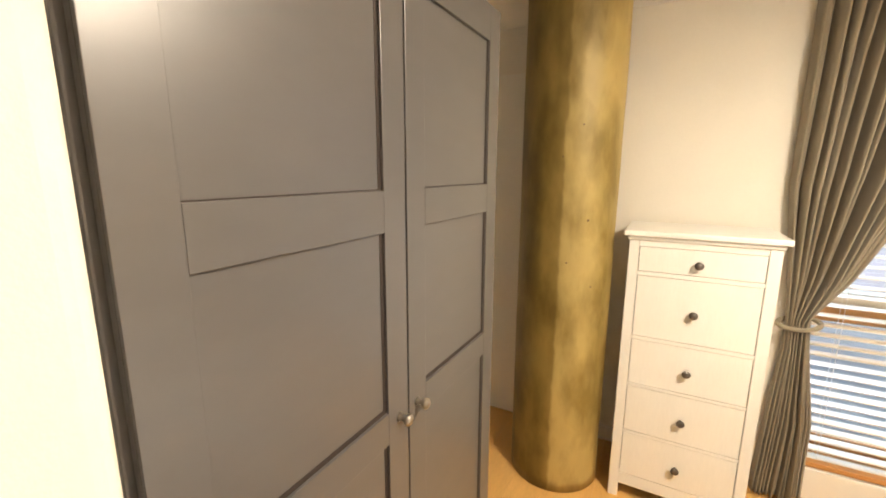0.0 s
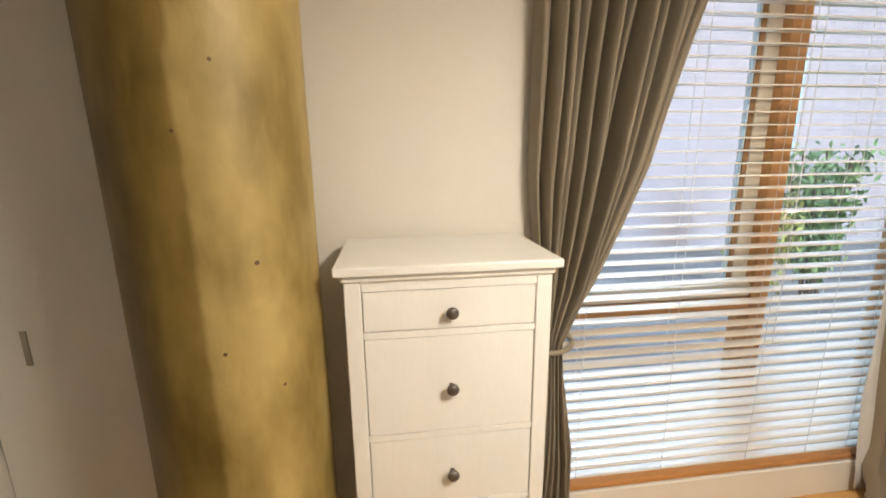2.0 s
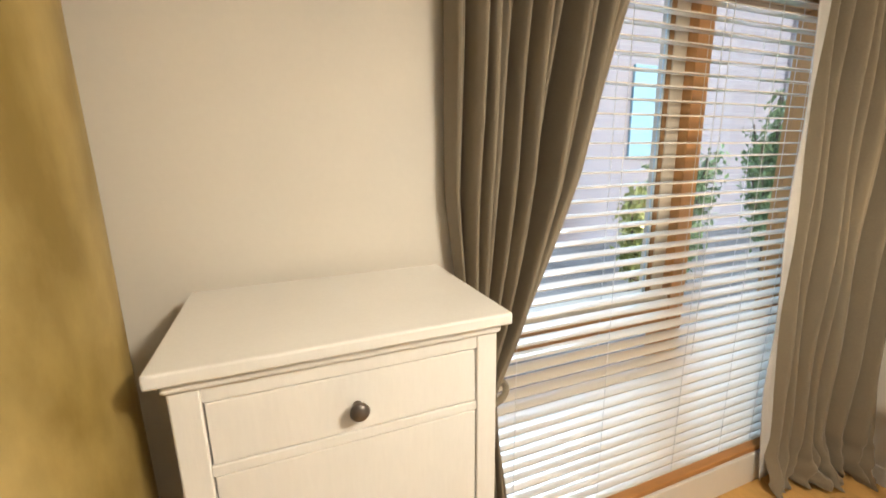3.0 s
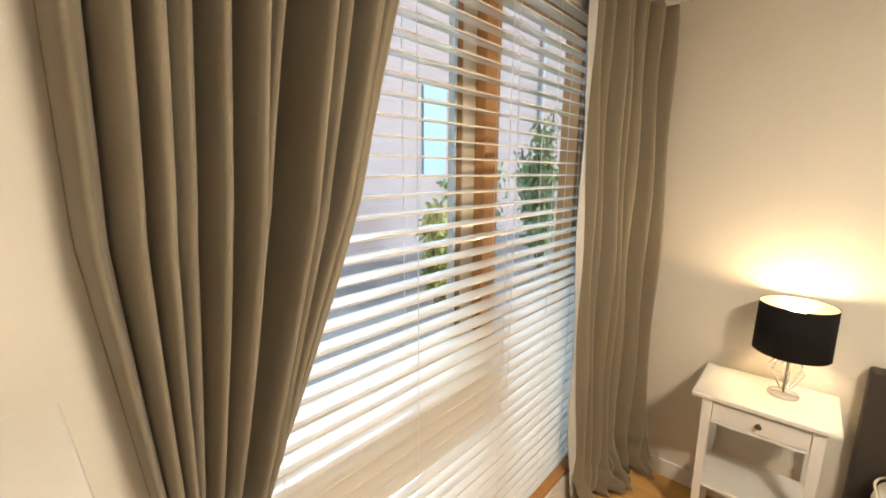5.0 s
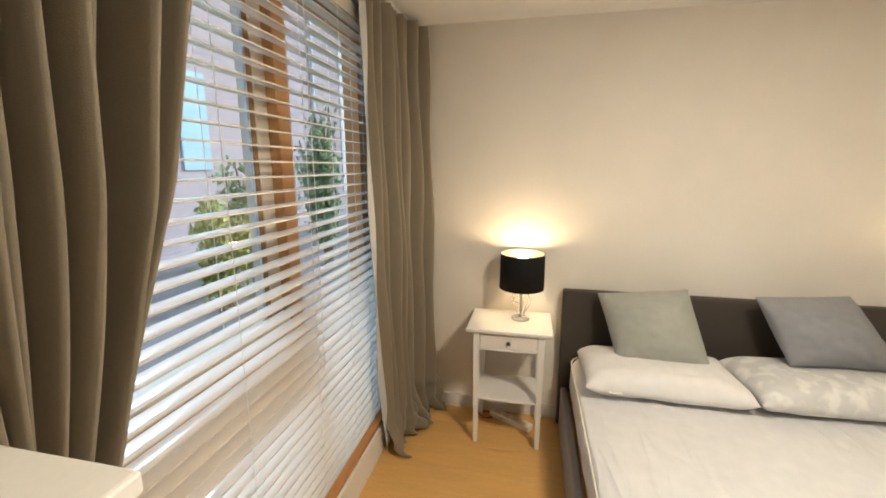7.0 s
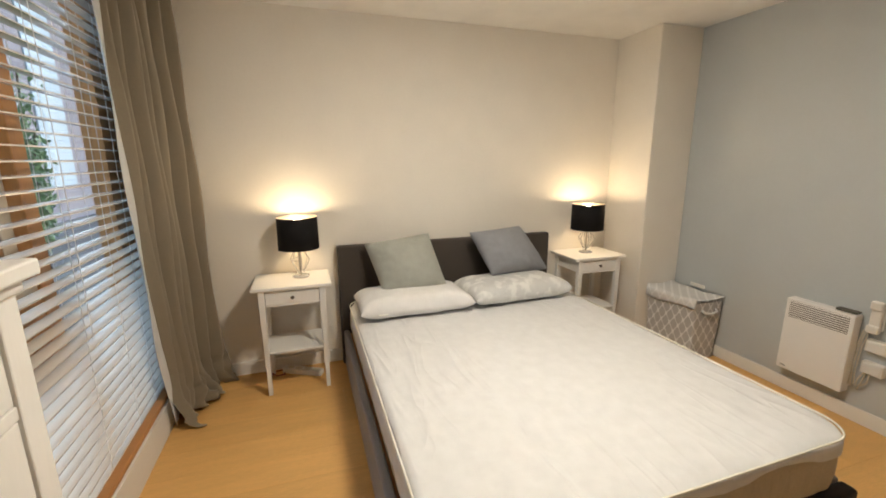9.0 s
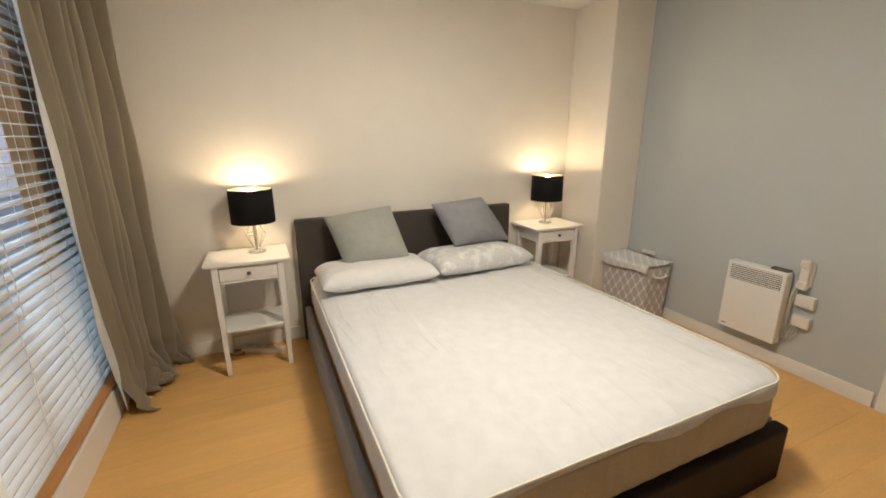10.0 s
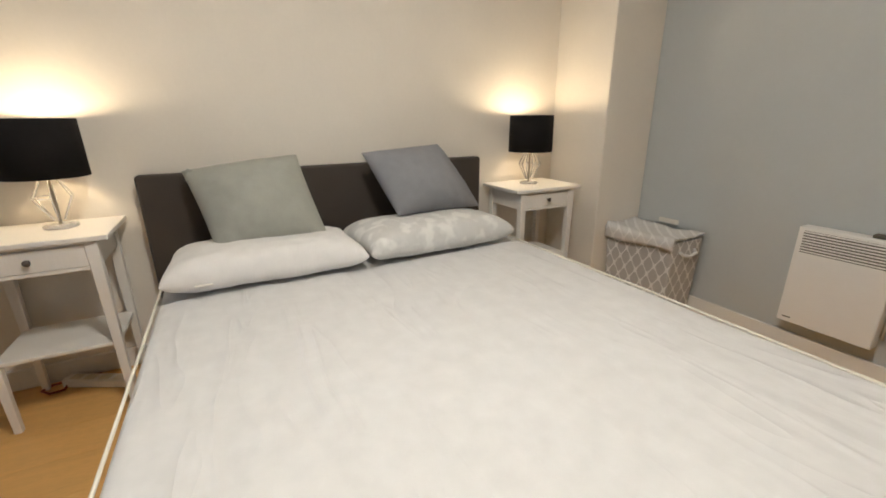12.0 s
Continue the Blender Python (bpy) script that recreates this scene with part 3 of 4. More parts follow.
# ---- chest of drawers ----
chest = thing("chest_of_drawers", (-2.506, -0.21, 0), "tall white painted chest of drawers with dark knobs", "chest of drawers")
FR = -0.178
part("top", box(-0.29, 0.29, -0.20, 0.195, 1.287, 1.31, 0.004), M_WHITE, chest)
b = box(-0.275, 0.275, -0.188, 0.19, 1.268, 1.287, 0.008, 3)
part("moulding", b, M_WHITE, chest)
for sx in (-1, 1):
    for y0, y1 in ((FR - 0.002, FR + 0.045), (0.145, 0.19)):
        x0, x1 = sorted((sx * 0.268, sx * 0.226))
        part("post", box(x0, x1, y0, y1, 0.0, 1.268, 0.003), M_WHITE, chest)
    x0, x1 = sorted((sx * 0.262, sx * 0.244))
    part("side_panel", box(x0, x1, FR + 0.045, 0.145, 0.10, 1.268, 0.001), M_WHITE, chest)
part("back_panel", box(-0.226, 0.226, 0.17, 0.18, 0.10, 1.268), M_WHITE, chest)
DRAWERS = ((1.134, 1.240), (0.836, 1.112), (0.606, 0.815), (0.365, 0.588), (0.135, 0.347))
edges = [1.268] + [q for lo, hi in DRAWERS for q in (hi + 0.002, lo - 0.002)] + [0.075]
for hi, lo in zip(edges[::2], edges[1::2]):
    part("rail", box(-0.226, 0.226, FR, FR + 0.04, lo, hi, 0.0015), M_WHITE, chest)
part("inside", box(-0.226, 0.226, FR + 0.030, FR + 0.036, 0.1, 1.26), M_GAP, chest, "dark gap behind the drawers")
for lo, hi in DRAWERS:
    d = part("drawer", box(-0.2235, 0.2235, FR + 0.001, FR + 0.028, lo, hi, 0.002), M_WHITE, chest)
    part("knob", lathe([(0.008, 0.0), (0.006, 0.010), (0.0085, 0.014), (0.0155, 0.018), (0.017, 0.024), (0.013, 0.030), (0.0, 0.032)], 24, at=(0, FR + 0.001, (lo + hi) / 2 - 0.006), axis="y"), M_KNOB, d, "dark pewter knob", True)


# ---- bedside tables and lamps ----
def bedside(y, label):
    t = thing("bedside_table", (-0.195, y, 0), label, "bedside table", "bedside tables")
    part("top", box(-0.175, 0.175, -0.23, 0.23, 0.681, 0.70, 0.004), M_WHITE, t)
    for fx in (-0.160, 0.122):
        for fy in (-0.193, 0.155):
            part("leg", taper(fx, fx + 0.038, fy, fy + 0.038, 0, 0.681, 0.62), M_WHITE, t)
    part("side_rail", box(-0.122, 0.122, 0.168, 0.186, 0.585, 0.681, 0.002), M_WHITE, t)
    part("side_rail", box(-0.122, 0.122, -0.186, -0.168, 0.585, 0.681, 0.002), M_WHITE, t)
    part("back_rail", box(0.13, 0.148, -0.155, 0.155, 0.585, 0.681, 0.002), M_WHITE, t)
    part("front_rail", box(-0.152, -0.134, -0.155, 0.155, 0.575, 0.589, 0.002), M_WHITE, t)
    part("front_rail", box(-0.152, -0.134, -0.155, 0.155, 0.669, 0.681, 0.002), M_WHITE, t)
    part("inside", box(-0.136, -0.132, -0.155, 0.155, 0.589, 0.669), M_GAP, t, "dark gap behind the drawer")
    d = part("drawer", box(-0.154, -0.137, -0.1535, 0.1535, 0.591, 0.667, 0.002), M_WHITE, t)
    part("knob", lathe([(0.006, 0.0), (0.005, 0.008), (0.010, 0.013), (0.0115, 0.018), (0.008, 0.022), (0.0, 0.023)], 20, at=(-0.154, 0, 0.630), axis="x"), M_KNOB, d, "dark pewter knob", True)
    part("shelf", box(-0.148, 0.148, -0.180, 0.180, 0.268, 0.283, 0.003), M_WHITE, t)
    return t


bedside(-0.637, "white painted bedside table with drawer beside the curtain")
bedside(-2.870, "white painted bedside table with drawer beside the pillar")


def table_lamp(x, y, turn, label):
    t = thing("table_lamp", pose(x, y, 0.70, 0, 0, turn), label, "table lamp", "bedside lamps")
    part("foot", lathe([(0.0, 0.0), (0.052, 0.0), (0.054, 0.004), (0.052, 0.010), (0.018, 0.013), (0.0, 0.014)], 36), M_ACRYLIC, t, "clear round foot", True)
    body = bmesh.new()
    lo, mid, hi = 0.030, 0.115, 0.185
    for k in range(6):
        a, a2 = math.pi * k / 3, math.pi * (k + 1) / 3
        p0 = (0.018 * math.cos(a), 0.018 * math.sin(a), lo)
        p1 = (0.062 * math.cos(a), 0.062 * math.sin(a), mid)
        p2 = (0.026 * math.cos(a), 0.026 * math.sin(a), hi)
        rod([p0, p1], 0.0032, body, 6)
        rod([p1, p2], 0.0032, body, 6)
        if k % 2 == 0:
            rod([p1, (0.062 * math.cos(a2), 0.062 * math.sin(a2), mid + 0.0)], 0.0028, body, 6)
    part("body", body, M_ACRYLIC, t, "clear faceted frame body", True)
    part("stem", rod([(0, 0, 0.012), (0, 0, 0.25)], 0.0055), M_SILVER, t, "slim silver stem", True)
    shade = part("shade", lathe([(0.124, 0.187), (0.1255, 0.187), (0.1235, 0.388), (0.122, 0.388)], 56, caps=False), M_BLACK, t, "black drum shade", True)
    sb = bmesh.new()
    rings = [[sb.verts.new((r * math.cos(2 * math.pi * i / 56), r * math.sin(2 * math.pi * i / 56), z)) for i in range(56)] for r, z in ((0.1228, 0.189), (0.1208, 0.387))]
    for i in range(56):
        sb.faces.new((rings[0][i], rings[1][i], rings[1][(i + 1) % 56], rings[0][(i + 1) % 56]))
    part("lining", sb, M_SILVER, shade, "silver inner lining", True)
    ring = bmesh.new()
    for k in range(3):
        a = 2 * math.pi * k / 3
        rod([(0.012 * math.cos(a), 0.012 * math.sin(a), 0.232), (0.121 * math.cos(a), 0.121 * math.sin(a), 0.200)], 0.0015, ring, 5)
    part("spider", ring, M_STEEL, shade)
    part("socket", lathe([(0.0, 0.225), (0.016, 0.225), (0.016, 0.302), (0.0, 0.302)], 20), M_PLASTIC, t)
    bulb = part("bulb", lathe([(0.012, 0.302), (0.014, 0.312), (0.026, 0.345), (0.027, 0.36), (0.018, 0.38), (0.0, 0.387)], 24), M_BULB, t, "glowing warm bulb", True)
    bulb.visible_shadow = False
    return t


table_lamp(*BULBS[0], 10, "lit table lamp with black drum shade and clear base")
table_lamp(*BULBS[1], 40, "lit table lamp with black drum shade by the pillar")

strip = thing("power_strip", pose(-0.115, -0.655, 0, 0, 0, -28), "white power strip lying under the bedside table", "power strip")
part("body", box(-0.028, 0.028, -0.14, 0.14, 0.0, 0.036, 0.006), M_PLASTIC, strip)
for k in range(4):
    part("socket", box(-0.018, 0.018, -0.115 + 0.062 * k, -0.115 + 0.062 * k + 0.042, 0.035, 0.0375, 0.001), M_CABLE, strip)
part("cable", rod([(0.0, 0.14, 0.015), (-0.02, 0.19, 0.006), (-0.06, 0.20, 0.006), (-0.075, 0.15, 0.006), (-0.05, 0.11, 0.008), (0.03, 0.15, 0.012), (0.07, 0.05, 0.006)], 0.0045), M_RED, strip, "dark red cable", True)

# ---- bed ----
bed = thing("bed", (0, 0, 0), "double bed with dark upholstered headboard and low frame", "bed")
b = box(-0.082, -0.016, -2.583, -0.93, 0.0, 0.863, 0.014, 3)
part("headboard", b, M_HEAD, bed, "dark taupe upholstered headboard", True)
part("side_rail", box(-2.10, -0.083, -0.985, -0.945, 0.0, 0.262, 0.012, 3), M_RAIL, bed, "grey fabric side rail")
part("side_rail", box(-2.10, -0.083, -2.580, -2.540, 0.0, 0.262, 0.012, 3), M_RAIL, bed, "grey fabric side rail")
part("foot_rail", box(-2.16, -2.101, -2.583, -0.942, 0.0, 0.255, 0.014, 3), M_FOOT, bed, "dark brown foot rail")
part("slat_base", box(-2.10, -0.084, -2.539, -0.986, 0.18, 0.235, 0.004), M_OAK, bed)


def puffy(nx, ny, hx, hy, hz, seed, square=6.0, pinch=0.06, wrinkle=0.006, flat=0.0, bend=0.0):
    """A closed cushion: two bulging sheets that meet in a seam, with pinched corners."""
    bm = bmesh.new()
    sheets = []
    for s in (1, -1):
        net = []
        for j in range(ny + 1):
            line = []
            for i in range(nx + 1):
                u, v = math.sin(math.pi / 2 * (-1 + 2 * i / nx)), math.sin(math.pi / 2 * (-1 + 2 * j / ny))
                full = max(0.0, (1 - abs(u) ** square) * (1 - abs(v) ** square)) ** 0.5
                x = u * hx * (1 - pinch * (1 - v * v))
                y = v * hy * (1 - pinch * (1 - u * u))
                n1 = noise.noise(Vector((u * 2.3, v * 2.3, seed + s))) + 0.6 * noise.noise(Vector((u * 6, v * 5, seed * 2 + s)))
                edge = (abs(u) + abs(v)) * 0.5
                z = s * hz * full * (0.80 + 0.20 * (1 - u * u) * (1 - v * v)) + wrinkle * n1 * full * (0.5 + edge)
                if s < 0:
                    z *= 1 - flat
                z += bend * (u * u)
                line.append(bm.verts.new((x, y, z)))
            net.append(line)
        sheets.append(net)
        for j in range(ny):
            for i in range(nx):
                q = (net[j][i], net[j][i + 1], net[j + 1][i + 1], net[j + 1][i])
                bm.faces.new(q if s > 0 else q[::-1])
    bmesh.ops.remove_doubles(bm, verts=bm.verts[:], dist=1e-5)
    return bm


mattress = thing("mattress", (-1.105, -1.778, 0.237), "beige ribbed mattress under a rumpled white sheet", "mattress")
# quilted side with upright ribs
MX, MY, MT = 1.015, 0.780, 0.234


def outline(k, r=0.11, hx=MX, hy=MY):
    """A point on a rounded rectangle, k from 0 to 1, with its outward normal."""
    sx, sy = hx - r, hy - r
    legs = [2 * sy, r * math.pi / 2, 2 * sx, r * math.pi / 2] * 2
    total = sum(legs)
    d = k * total
    angle, corners = 0.0, ((1, -1), (1, 1), (-1, 1), (-1, -1))
    p = Vector((hx, -sy))
    for i, leg in enumerate(legs):
        out = Vector((math.cos(angle), math.sin(angle)))
        if i % 2 == 0:
            if d <= leg:
                return p + Vector((-out.y, out.x)) * d, out
            p = p + Vector((-out.y, out.x)) * leg
        else:
            c = p - out * r
            if d <= leg:
                a = angle + d / r
                out = Vector((math.cos(a), math.sin(a)))
                return c + out * r, out
            angle += math.pi / 2
            p = c + Vector((math.cos(angle), math.sin(angle))) * r
        d -= leg
    return p, Vector((1, 0))


STEPS = 720
b = bmesh.new()
net = []
for j in range(9):
    z = (MT - 0.016) * j / 8
    bulge = 0.012 * math.sin(math.pi * j / 8)
    line = []
    for i in range(STEPS):
        p, out = outline(i / STEPS)
        rib = -0.005 * abs(math.cos(math.pi * i / 9)) ** 6 * math.sin(math.pi * j / 8)
        q = p + out * (bulge + rib - (0.02 if j in (0, 8) else 0))
        line.append(b.verts.new((q.x, q.y, z)))
    net.append(line)
for a, c in zip(net, net[1:]):
    for i in range(STEPS):
        b.faces.new((a[i], a[(i + 1) % STEPS], c[(i + 1) % STEPS], c[i]))
b.faces.new(net[-1])
b.faces.new(net[0][::-1])
part("body", b, M_TICK, mattress, "beige ribbed mattress side")
for zz in (MT - 0.024,):
    pts = []
    for i in range(241):
        p, out = outline(i / 240)
        pts.append((p.x + out.x * 0.004, p.y + out.y * 0.004, zz))
    part("piping", rod(pts, 0.006, steps=6), M_PIPE, mattress, "cream piping", True)
# sheet: a top with creases and an edge that hangs unevenly
b = bmesh.new()
RINGS, N = 46, 360
center = None
net = []
for j in range(RINGS + 1):
    k = j / RINGS
    line = []
    for i in range(N):
        p, out = outline(i / N)
        foot = max(0.0, min(1.0, (-p.x - 0.85) / 0.15))
        side = max(0.0, min(1.0, (p.y - 0.6) / 0.1))
        drop = 0.028 + 0.020 * noise.noise(Vector((p.x * 3.2, p.y * 3.2, 4))) + 0.010 * noise.noise(Vector((p.x * 11, p.y * 11, 2))) + 0.10 * side * (1 - foot) + 0.075 * foot * noise.noise(Vector((p.y * 2.1, 1, 7)))
        drop = max(0.012, drop)
        if k <= 0.86:
            s = k / 0.86
            q = p * (s ** 0.72)
            x, y = q.x, q.y
            wr = 0.005 * noise.noise(Vector((x * 1.5, y * 7, 1))) + 0.0015 * noise.noise(Vector((x * 5, y * 14, 5)))
            wr += 0.004 * max(0, y - 0.1) * math.sin(38 * y + 5 * x + 4 * noise.noise(Vector((x * 2, y * 2, 3))))
            z = MT + 0.010 + wr - 0.010 * s ** 14
        else:
            s = (k - 0.86) / 0.14
            arc = min(1.0, s * 2.2)
            x, y = p.x + out.x * (0.016 * math.sin(arc * math.pi / 2)), p.y + out.y * (0.016 * math.sin(arc * math.pi / 2))
            fl = 0.006 * s * noise.noise(Vector((p.x * 12, p.y * 12, 9)))
            x, y = x + out.x * fl, y + out.y * fl
            z = MT - 0.002 - drop * s
        line.append(b.verts.new((x, y, z)))
    net.append(line)
for a, c in zip(net, net[1:]):
    for i in range(N):
        b.faces.new((a[i], c[i], c[(i + 1) % N], a[(i + 1) % N]))
bmesh.ops.remove_doubles(b, verts=b.verts[:], dist=1e-6)
bmesh.ops.recalc_face_normals(b, faces=b.faces[:])
part("sheet", b, M_BEDSHEET, mattress, "rumpled white cotton sheet", True)
pts = []
for i in range(361):
    p, out = outline(i / 360)
    lift = 0.0015 * noise.noise(Vector((p.x * 6, p.y * 6, 3)))
    pts.append((p.x + out.x * 0.012, p.y + out.y * 0.012, MT - 0.001 + lift))
part("hem", rod(pts, 0.0042, steps=7), M_PIPE, mattress, "cream piped hem of the sheet", True)


def cushion(name, m, bm, material, label, category, group):
    t = thing(name, m, label, category, group)
    part("cover", bm, material, t, smooth=True)
    return t


TOPZ = 0.237 + MT + 0.008
pa = cushion("pillow", pose(-0.375, -1.375, TOPZ + 0.056, 0, 3, -1), puffy(44, 56, 0.22, 0.36, 0.088, 2, 9, 0.02, 0.009, 0.35), M_SHEET, "flat white cotton pillow at the head of the bed", "pillow", "bed pillows")
part("tag", box(-0.232, -0.205, 0.20, 0.255, -0.012, -0.009), M_PLASTIC, pa, "small white sewn label")
cushion("pillow", pose(-0.365, -2.10, TOPZ + 0.062, 0, 3, 3), puffy(44, 56, 0.22, 0.37, 0.098, 5, 8, 0.04, 0.009, 0.35), M_BROCADE, "silver grey leaf-patterned pillow on the white sheet", "pillow", "bed pillows")


def leaning(bm, tl, tr, bl, br):
    """Lays a cushion whose seam runs from -1 to 1 between four corners, slack as cloth is."""
    tl, tr, bl, br = (Vector(c) for c in (tl, tr, bl, br))
    mid = (tl + tr + bl + br) / 4
    out = ((tr - tl) + (br - bl)).cross((tl - bl) + (tr - br)).normalized()
    for v in bm.verts:
        u, w = (v.co.x + 1) / 2, (v.co.y + 1) / 2
        v.co = (bl * (1 - u) + br * u) * (1 - w) + (tl * (1 - u) + tr * u) * w + out * v.co.z - mid
    return bm, pose(*mid)


bm_a, at_a = leaning(puffy(48, 48, 1.0, 1.0, 0.135, 11, 2.4, 0.03, 0.012), (-0.15, -1.105, 0.880), (-0.13, -1.56, 0.925), (-0.36, -1.19, 0.580), (-0.36, -1.625, 0.590))
ca = cushion("cushion", at_a, bm_a, M_SAGE, "sage grey square cushion leaning on the headboard", "cushion", "bed cushions")
for k in (0.03, 0.06):
    part("tie", rod([(0.07, 0.215, 0.075 + k), (0.065, 0.240, 0.085 + k), (0.055, 0.250, 0.07 + k)], 0.004), M_SAGE, ca, "short cloth tie", True)
bm_b, at_b = leaning(puffy(48, 48, 1.0, 1.0, 0.12, 14, 2.4, 0.03, 0.012), (-0.20, -1.845, 0.925), (-0.18, -2.255, 0.950), (-0.36, -1.955, 0.640), (-0.31, -2.435, 0.630))
cushion("cushion", at_b, bm_b, M_SLATE, "slate grey square cushion leaning on the headboard", "cushion", "bed cushions")

# ---- laundry basket ----
basket = thing("laundry_basket", (-0.655, -3.405, 0), "lattice patterned cloth laundry basket with a floppy lid", "laundry basket")
b = box(-0.215, 0.215, -0.125, 0.125, 0.0, 0.445, 0.012, 3)
bmesh.ops.subdivide_edges(b, edges=b.edges[:], cuts=3, use_grid_fill=True)
for v in b.verts:
    k = 0.93 + 0.07 * v.co.z / 0.445
    v.co.x, v.co.y = v.co.x * k, v.co.y * k
    v.co += Vector((0, 0.006 * noise.noise(v.co * 6), 0))
part("body", b, M_LATTICE, basket)
b = bmesh.new()
net = []
for j in range(15):
    line = []
    for i in range(25):
        x = -0.222 + 0.444 * i / 24
        s = j / 14
        if s < 0.75:
            y, z = -0.125 + 0.262 * s / 0.75, 0.456 - 0.012 * math.sin(s * 4.2) + 0.008 * noise.noise(Vector((x * 9, s * 4, 0))) + 0.012 * (x / 0.2) ** 2
        else:
            y, z = 0.138 + 0.004 * math.sin(x * 20), 0.452 - (s - 0.75) / 0.25 * (0.062 + 0.012 * math.sin(9 * x))
        line.append(b.verts.new((x, y, z)))
    net.append(line)
for j in range(14):
    for i in range(24):
        b.faces.new((net[j][i], net[j][i + 1], net[j + 1][i + 1], net[j + 1][i]))
thicken(part("lid", b, M_FLAP, basket, "floppy lattice cloth lid", True), 0.006)
part("handle", rod([(-0.212, -0.06, 0.385), (-0.232, -0.055, 0.372), (-0.236, 0.0, 0.36), (-0.232, 0.055, 0.372), (-0.212, 0.06, 0.385)], 0.009), M_SHEET, basket, "white webbing handle", True)
part("tag", box(-0.06, 0.06, -0.132, -0.12, 0.478, 0.505, 0.003), M_PLASTIC, basket, "white lid tab")

# ---- heater and wall boxes ----
heater = thing("wall_heater", (-1.472, SOUTH, 0.165), "white electric panel heater fixed to the wall", "heater")
part("body", box(-0.160, 0.172, 0.022, 0.090, 0.0, 0.448, 0.006), M_HEATER, heater)
part("bracket", box(-0.13, 0.13, 0.0, 0.022, 0.05, 0.40), M_SLOT, heater)
part("grille_back", box(-0.140, 0.150, 0.0895, 0.0905, 0.335, 0.432), M_SLOT, heater)
for k in range(8):
    part("grille_slat", box(-0.140, 0.150, 0.0905, 0.0935, 0.339 + 0.0122 * k, 0.3455 + 0.0122 * k, 0.001), M_HEATER, heater)
part("control", box(-0.155, -0.06, 0.03, 0.075, 0.449, 0.462, 0.003), M_SLOT, heater, "dark control strip on top")
part("badge", box(0.120, 0.150, 0.0902, 0.0912, 0.022, 0.027), M_SLOT, heater)

phone = thing("intercom_phone", (-1.69, SOUTH, 0.545), "white wall intercom handset above the socket boxes", "intercom")
part("base", box(-0.03, 0.03, 0.0, 0.025, 0.0, 0.145, 0.008, 3), M_PLASTIC, phone)
b = box(-0.024, 0.024, 0.026, 0.046, -0.01, 0.158, 0.008, 3)
box(-0.026, 0.026, 0.026, 0.060, 0.115, 0.160, 0.008, 3, bm=b)
box(-0.026, 0.026, 0.026, 0.060, -0.012, 0.030, 0.008, 3, bm=b)
part("handset", b, M_PLASTIC, phone)
for name, z, label in (("switch_box", 0.425, "white fused switch box on the wall"), ("socket_box", 0.302, "white junction box with cables on the wall")):
    t = thing(name, (-1.715, SOUTH, z), label, "wall box")
    part("case", box(-0.046, 0.046, 0.0, 0.038, 0.0, 0.068, 0.005), M_PLASTIC, t)
    part("cover", box(-0.036, 0.036, 0.0385, 0.041, 0.008, 0.060, 0.002), M_TRIM, t)
for k, (dx, bend) in enumerate(((0.0, 0.05), (0.012, 0.075), (0.022, 0.06))):
    c = thing("cable", (-1.685 + dx, SOUTH, 0), "cream cable looping beside the heater", "cable", "heater cables")
    part("cord", rod([(-0.02, 0.02, 0.305), (-0.02 + 0.01 * k, 0.025, 0.25), (0.0, 0.03, 0.305 - bend - 0.03), (0.03, 0.035, 0.235 - bend * 0.4), (0.036, 0.03, 0.30), (0.035, 0.02, 0.42), (0.02, 0.014, 0.53)], 0.0038), M_CABLE, c, smooth=True)

# ---- outside ----
structure("ground", box(-60, 60, 0.36, 120, -0.35, -0.06), M_RENDER, "grey stone paved yard")
house = thing("brick_building", (0.0, 5.2, 0), "purple-grey brick building across the yard with turquoise door", "building")
part("wall", box(-12, 22.0, 0, 0.4, -0.06, 7.5), M_BRICK, house)
part("door", box(3.7, 4.35, -0.05, 0.0, 1.5, 3.2, 0.01), M_TEAL, house, "turquoise painted panel")
part("downpipe", rod([(8.2, -0.08, 0), (8.2, -0.08, 7.5)], 0.05), M_PALEFRAME, house, "pale downpipe")
part("window", box(9.9, 11.2, -0.04, 0.0, 0.8, 5.2, 0.01), M_PALEFRAME, house, "pale blue tall window")


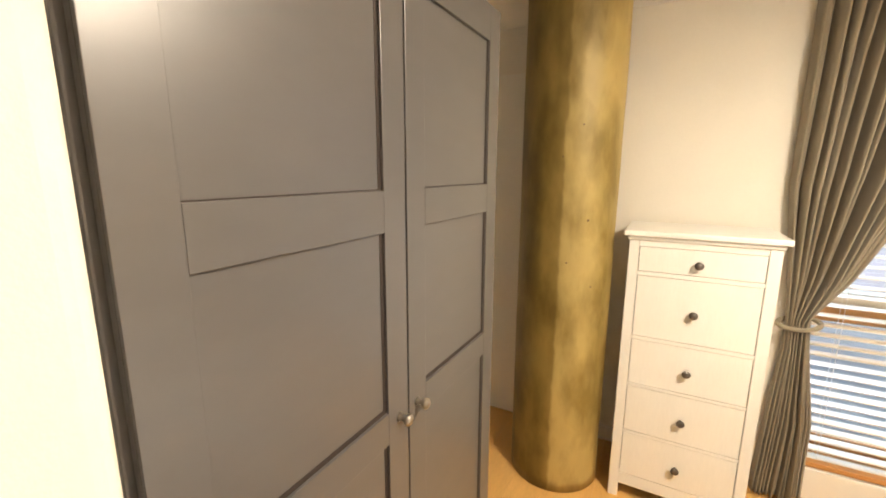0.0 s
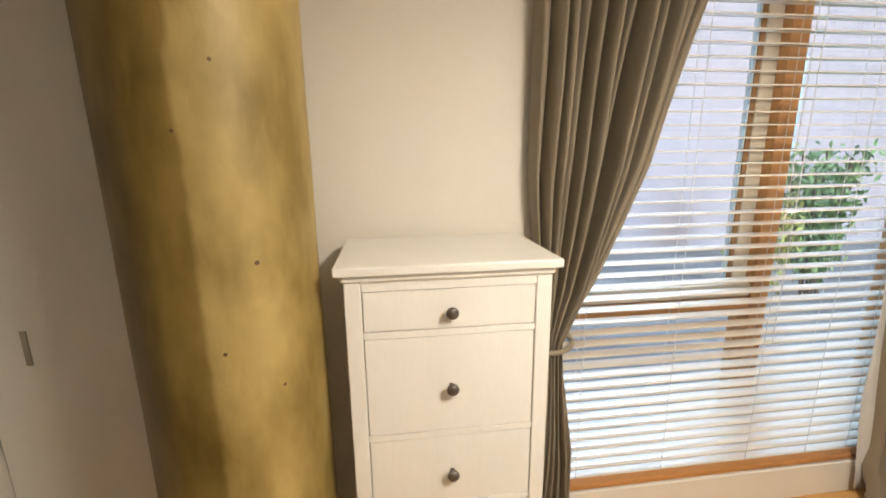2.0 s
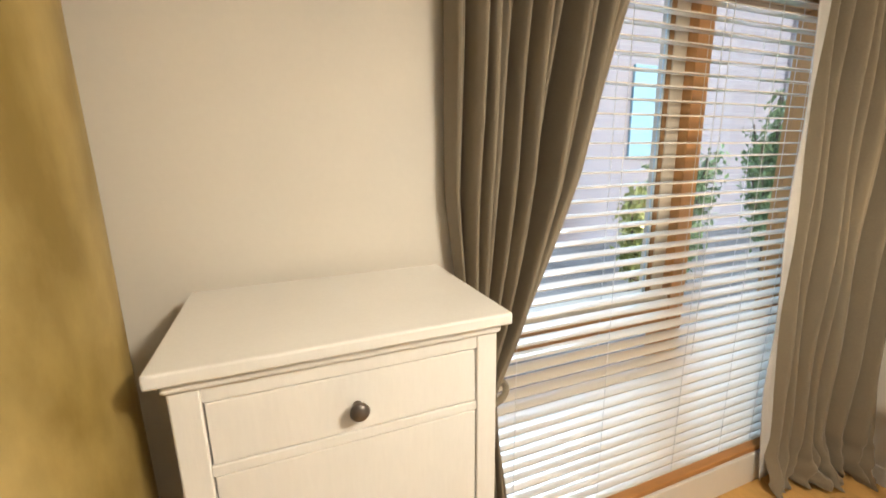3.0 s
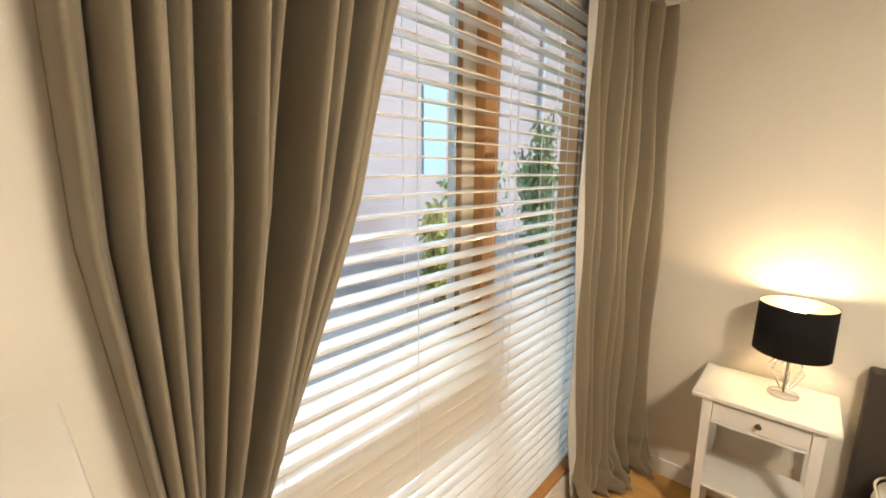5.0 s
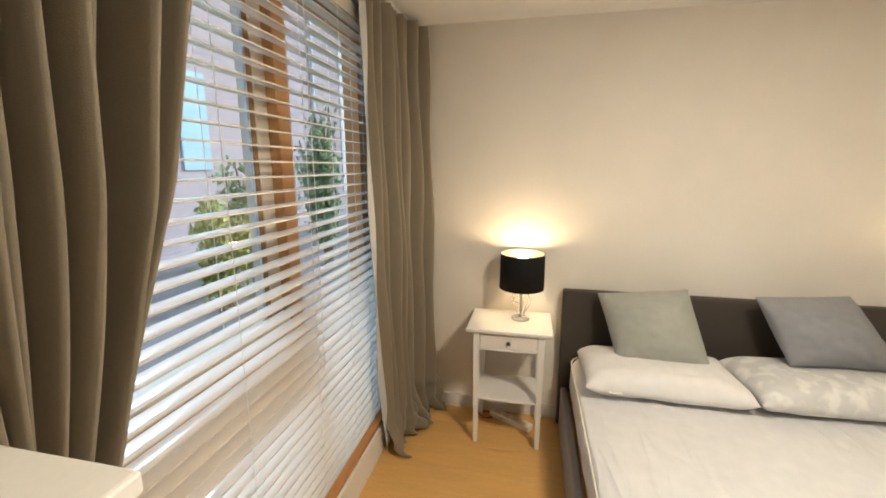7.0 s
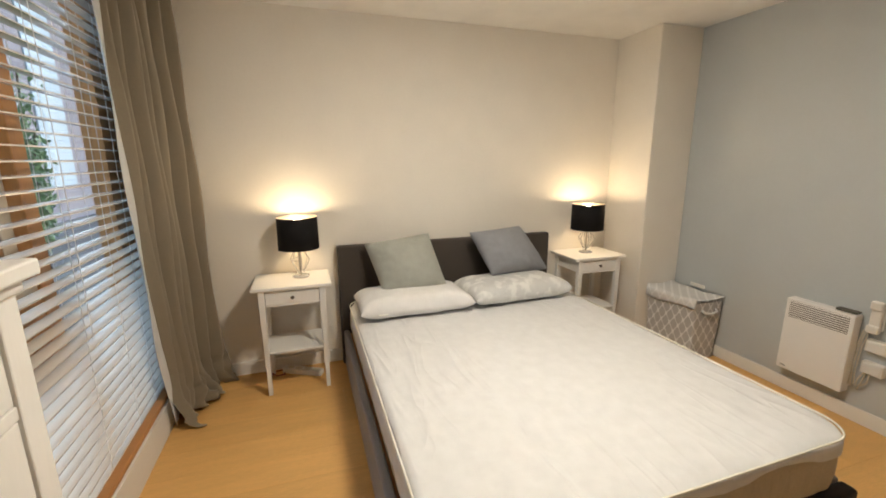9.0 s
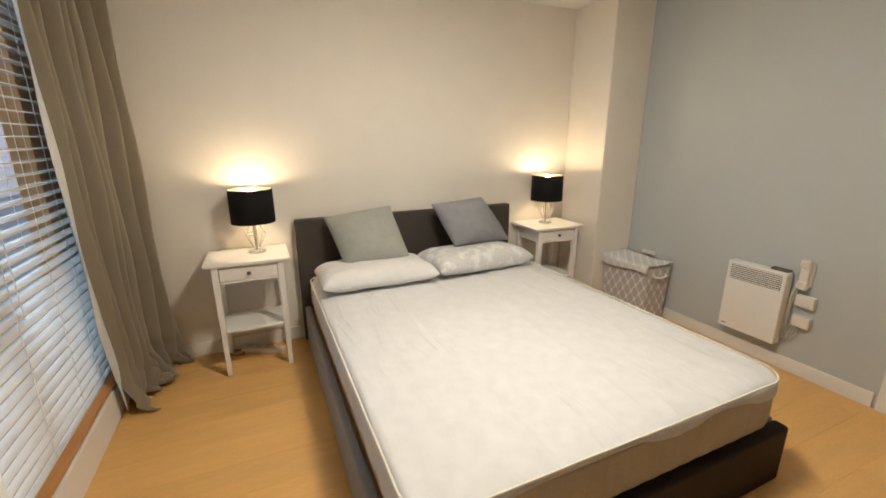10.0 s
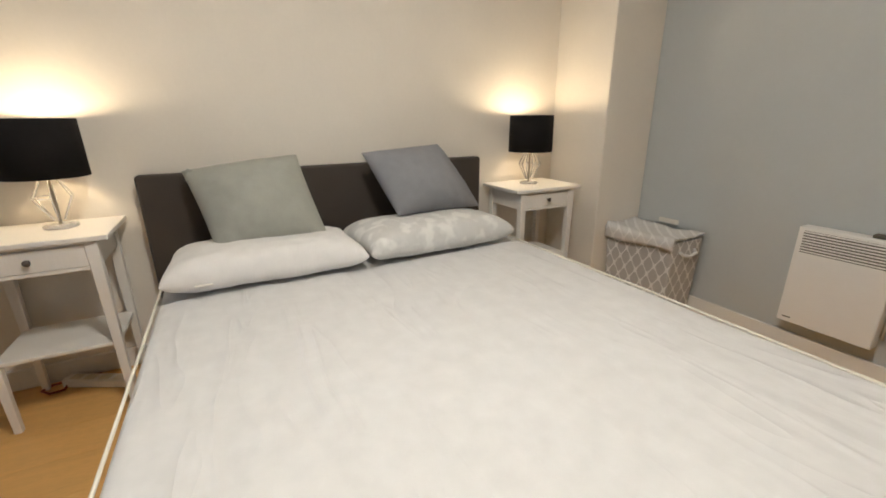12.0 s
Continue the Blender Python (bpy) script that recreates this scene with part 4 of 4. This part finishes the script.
def bush(x, y, h, r, count, seed, material, label):
    rnd = random.Random(seed)
    t = thing("garden_bush", (x, y, -0.06), label, "bush", "yard bushes")
    stems = bmesh.new()
    leaves = bmesh.new()
    for k in range(14):
        a, lean = rnd.uniform(0, 6.28), rnd.uniform(0.1, 0.8) * r
        top = Vector((lean * math.cos(a), lean * math.sin(a), h * rnd.uniform(0.6, 1.0)))
        rod([(0.02 * k - 0.1, 0, 0), top * 0.5 + Vector((0, 0, 0.05)), top], 0.012, stems, 5)
        for i in range(count // 14):
            f = rnd.uniform(0.25, 1.0)
            p = top * f + Vector((rnd.gauss(0, 0.12), rnd.gauss(0, 0.12), rnd.gauss(0, 0.1))) * (1.2 * r)
            q = Euler((rnd.uniform(0, 6), rnd.uniform(0, 6), rnd.uniform(0, 6))).to_matrix()
            s = rnd.uniform(0.03, 0.06)
            leaves.faces.new([leaves.verts.new(p + q @ Vector(c) * s) for c in ((-1, 0, 0), (0, -0.45, 0.1), (1, 0, 0), (0, 0.45, 0.1))])
    part("stems", stems, M_BARK, t)
    part("leaves", leaves, material, t)


bush(1.35, 2.6, 1.35, 0.5, 2200, 2, M_LEAF2, "yellow green shrub in the yard")
bush(2.1, 2.6, 1.75, 0.55, 2600, 1, M_LEAF, "green leafy shrub in the yard")
bush(3.8, 2.6, 2.65, 0.5, 3600, 4, M_LEAF, "tall green shrub in the yard")

# ---- floor planks ----
plank_mesh = finish(box(-0.0945, 0.0945, -0.6, 0.6, -0.009, 0.0, 0.0008, 1), "plank", M_PLANK)
rnd = random.Random(5)
x = -0.0955
while x > WEST - 0.1:
    y = 0.5 - rnd.uniform(0, 1.0)
    while y > SOUTH - 0.6:
        lo, hi = max(y - 0.6, SOUTH + 0.0005), min(y + 0.6, WALL - 0.0005)
        if hi - lo > 0.02:
            p = new("plank", plank_mesh)
            p.parent = FLOOR
            p.matrix_basis = pose(x, (lo + hi) / 2, 0.0) @ Matrix.Diagonal((1, (hi - lo) / 1.2, 1, 1))
        y -= 1.2004
    x -= 0.1893
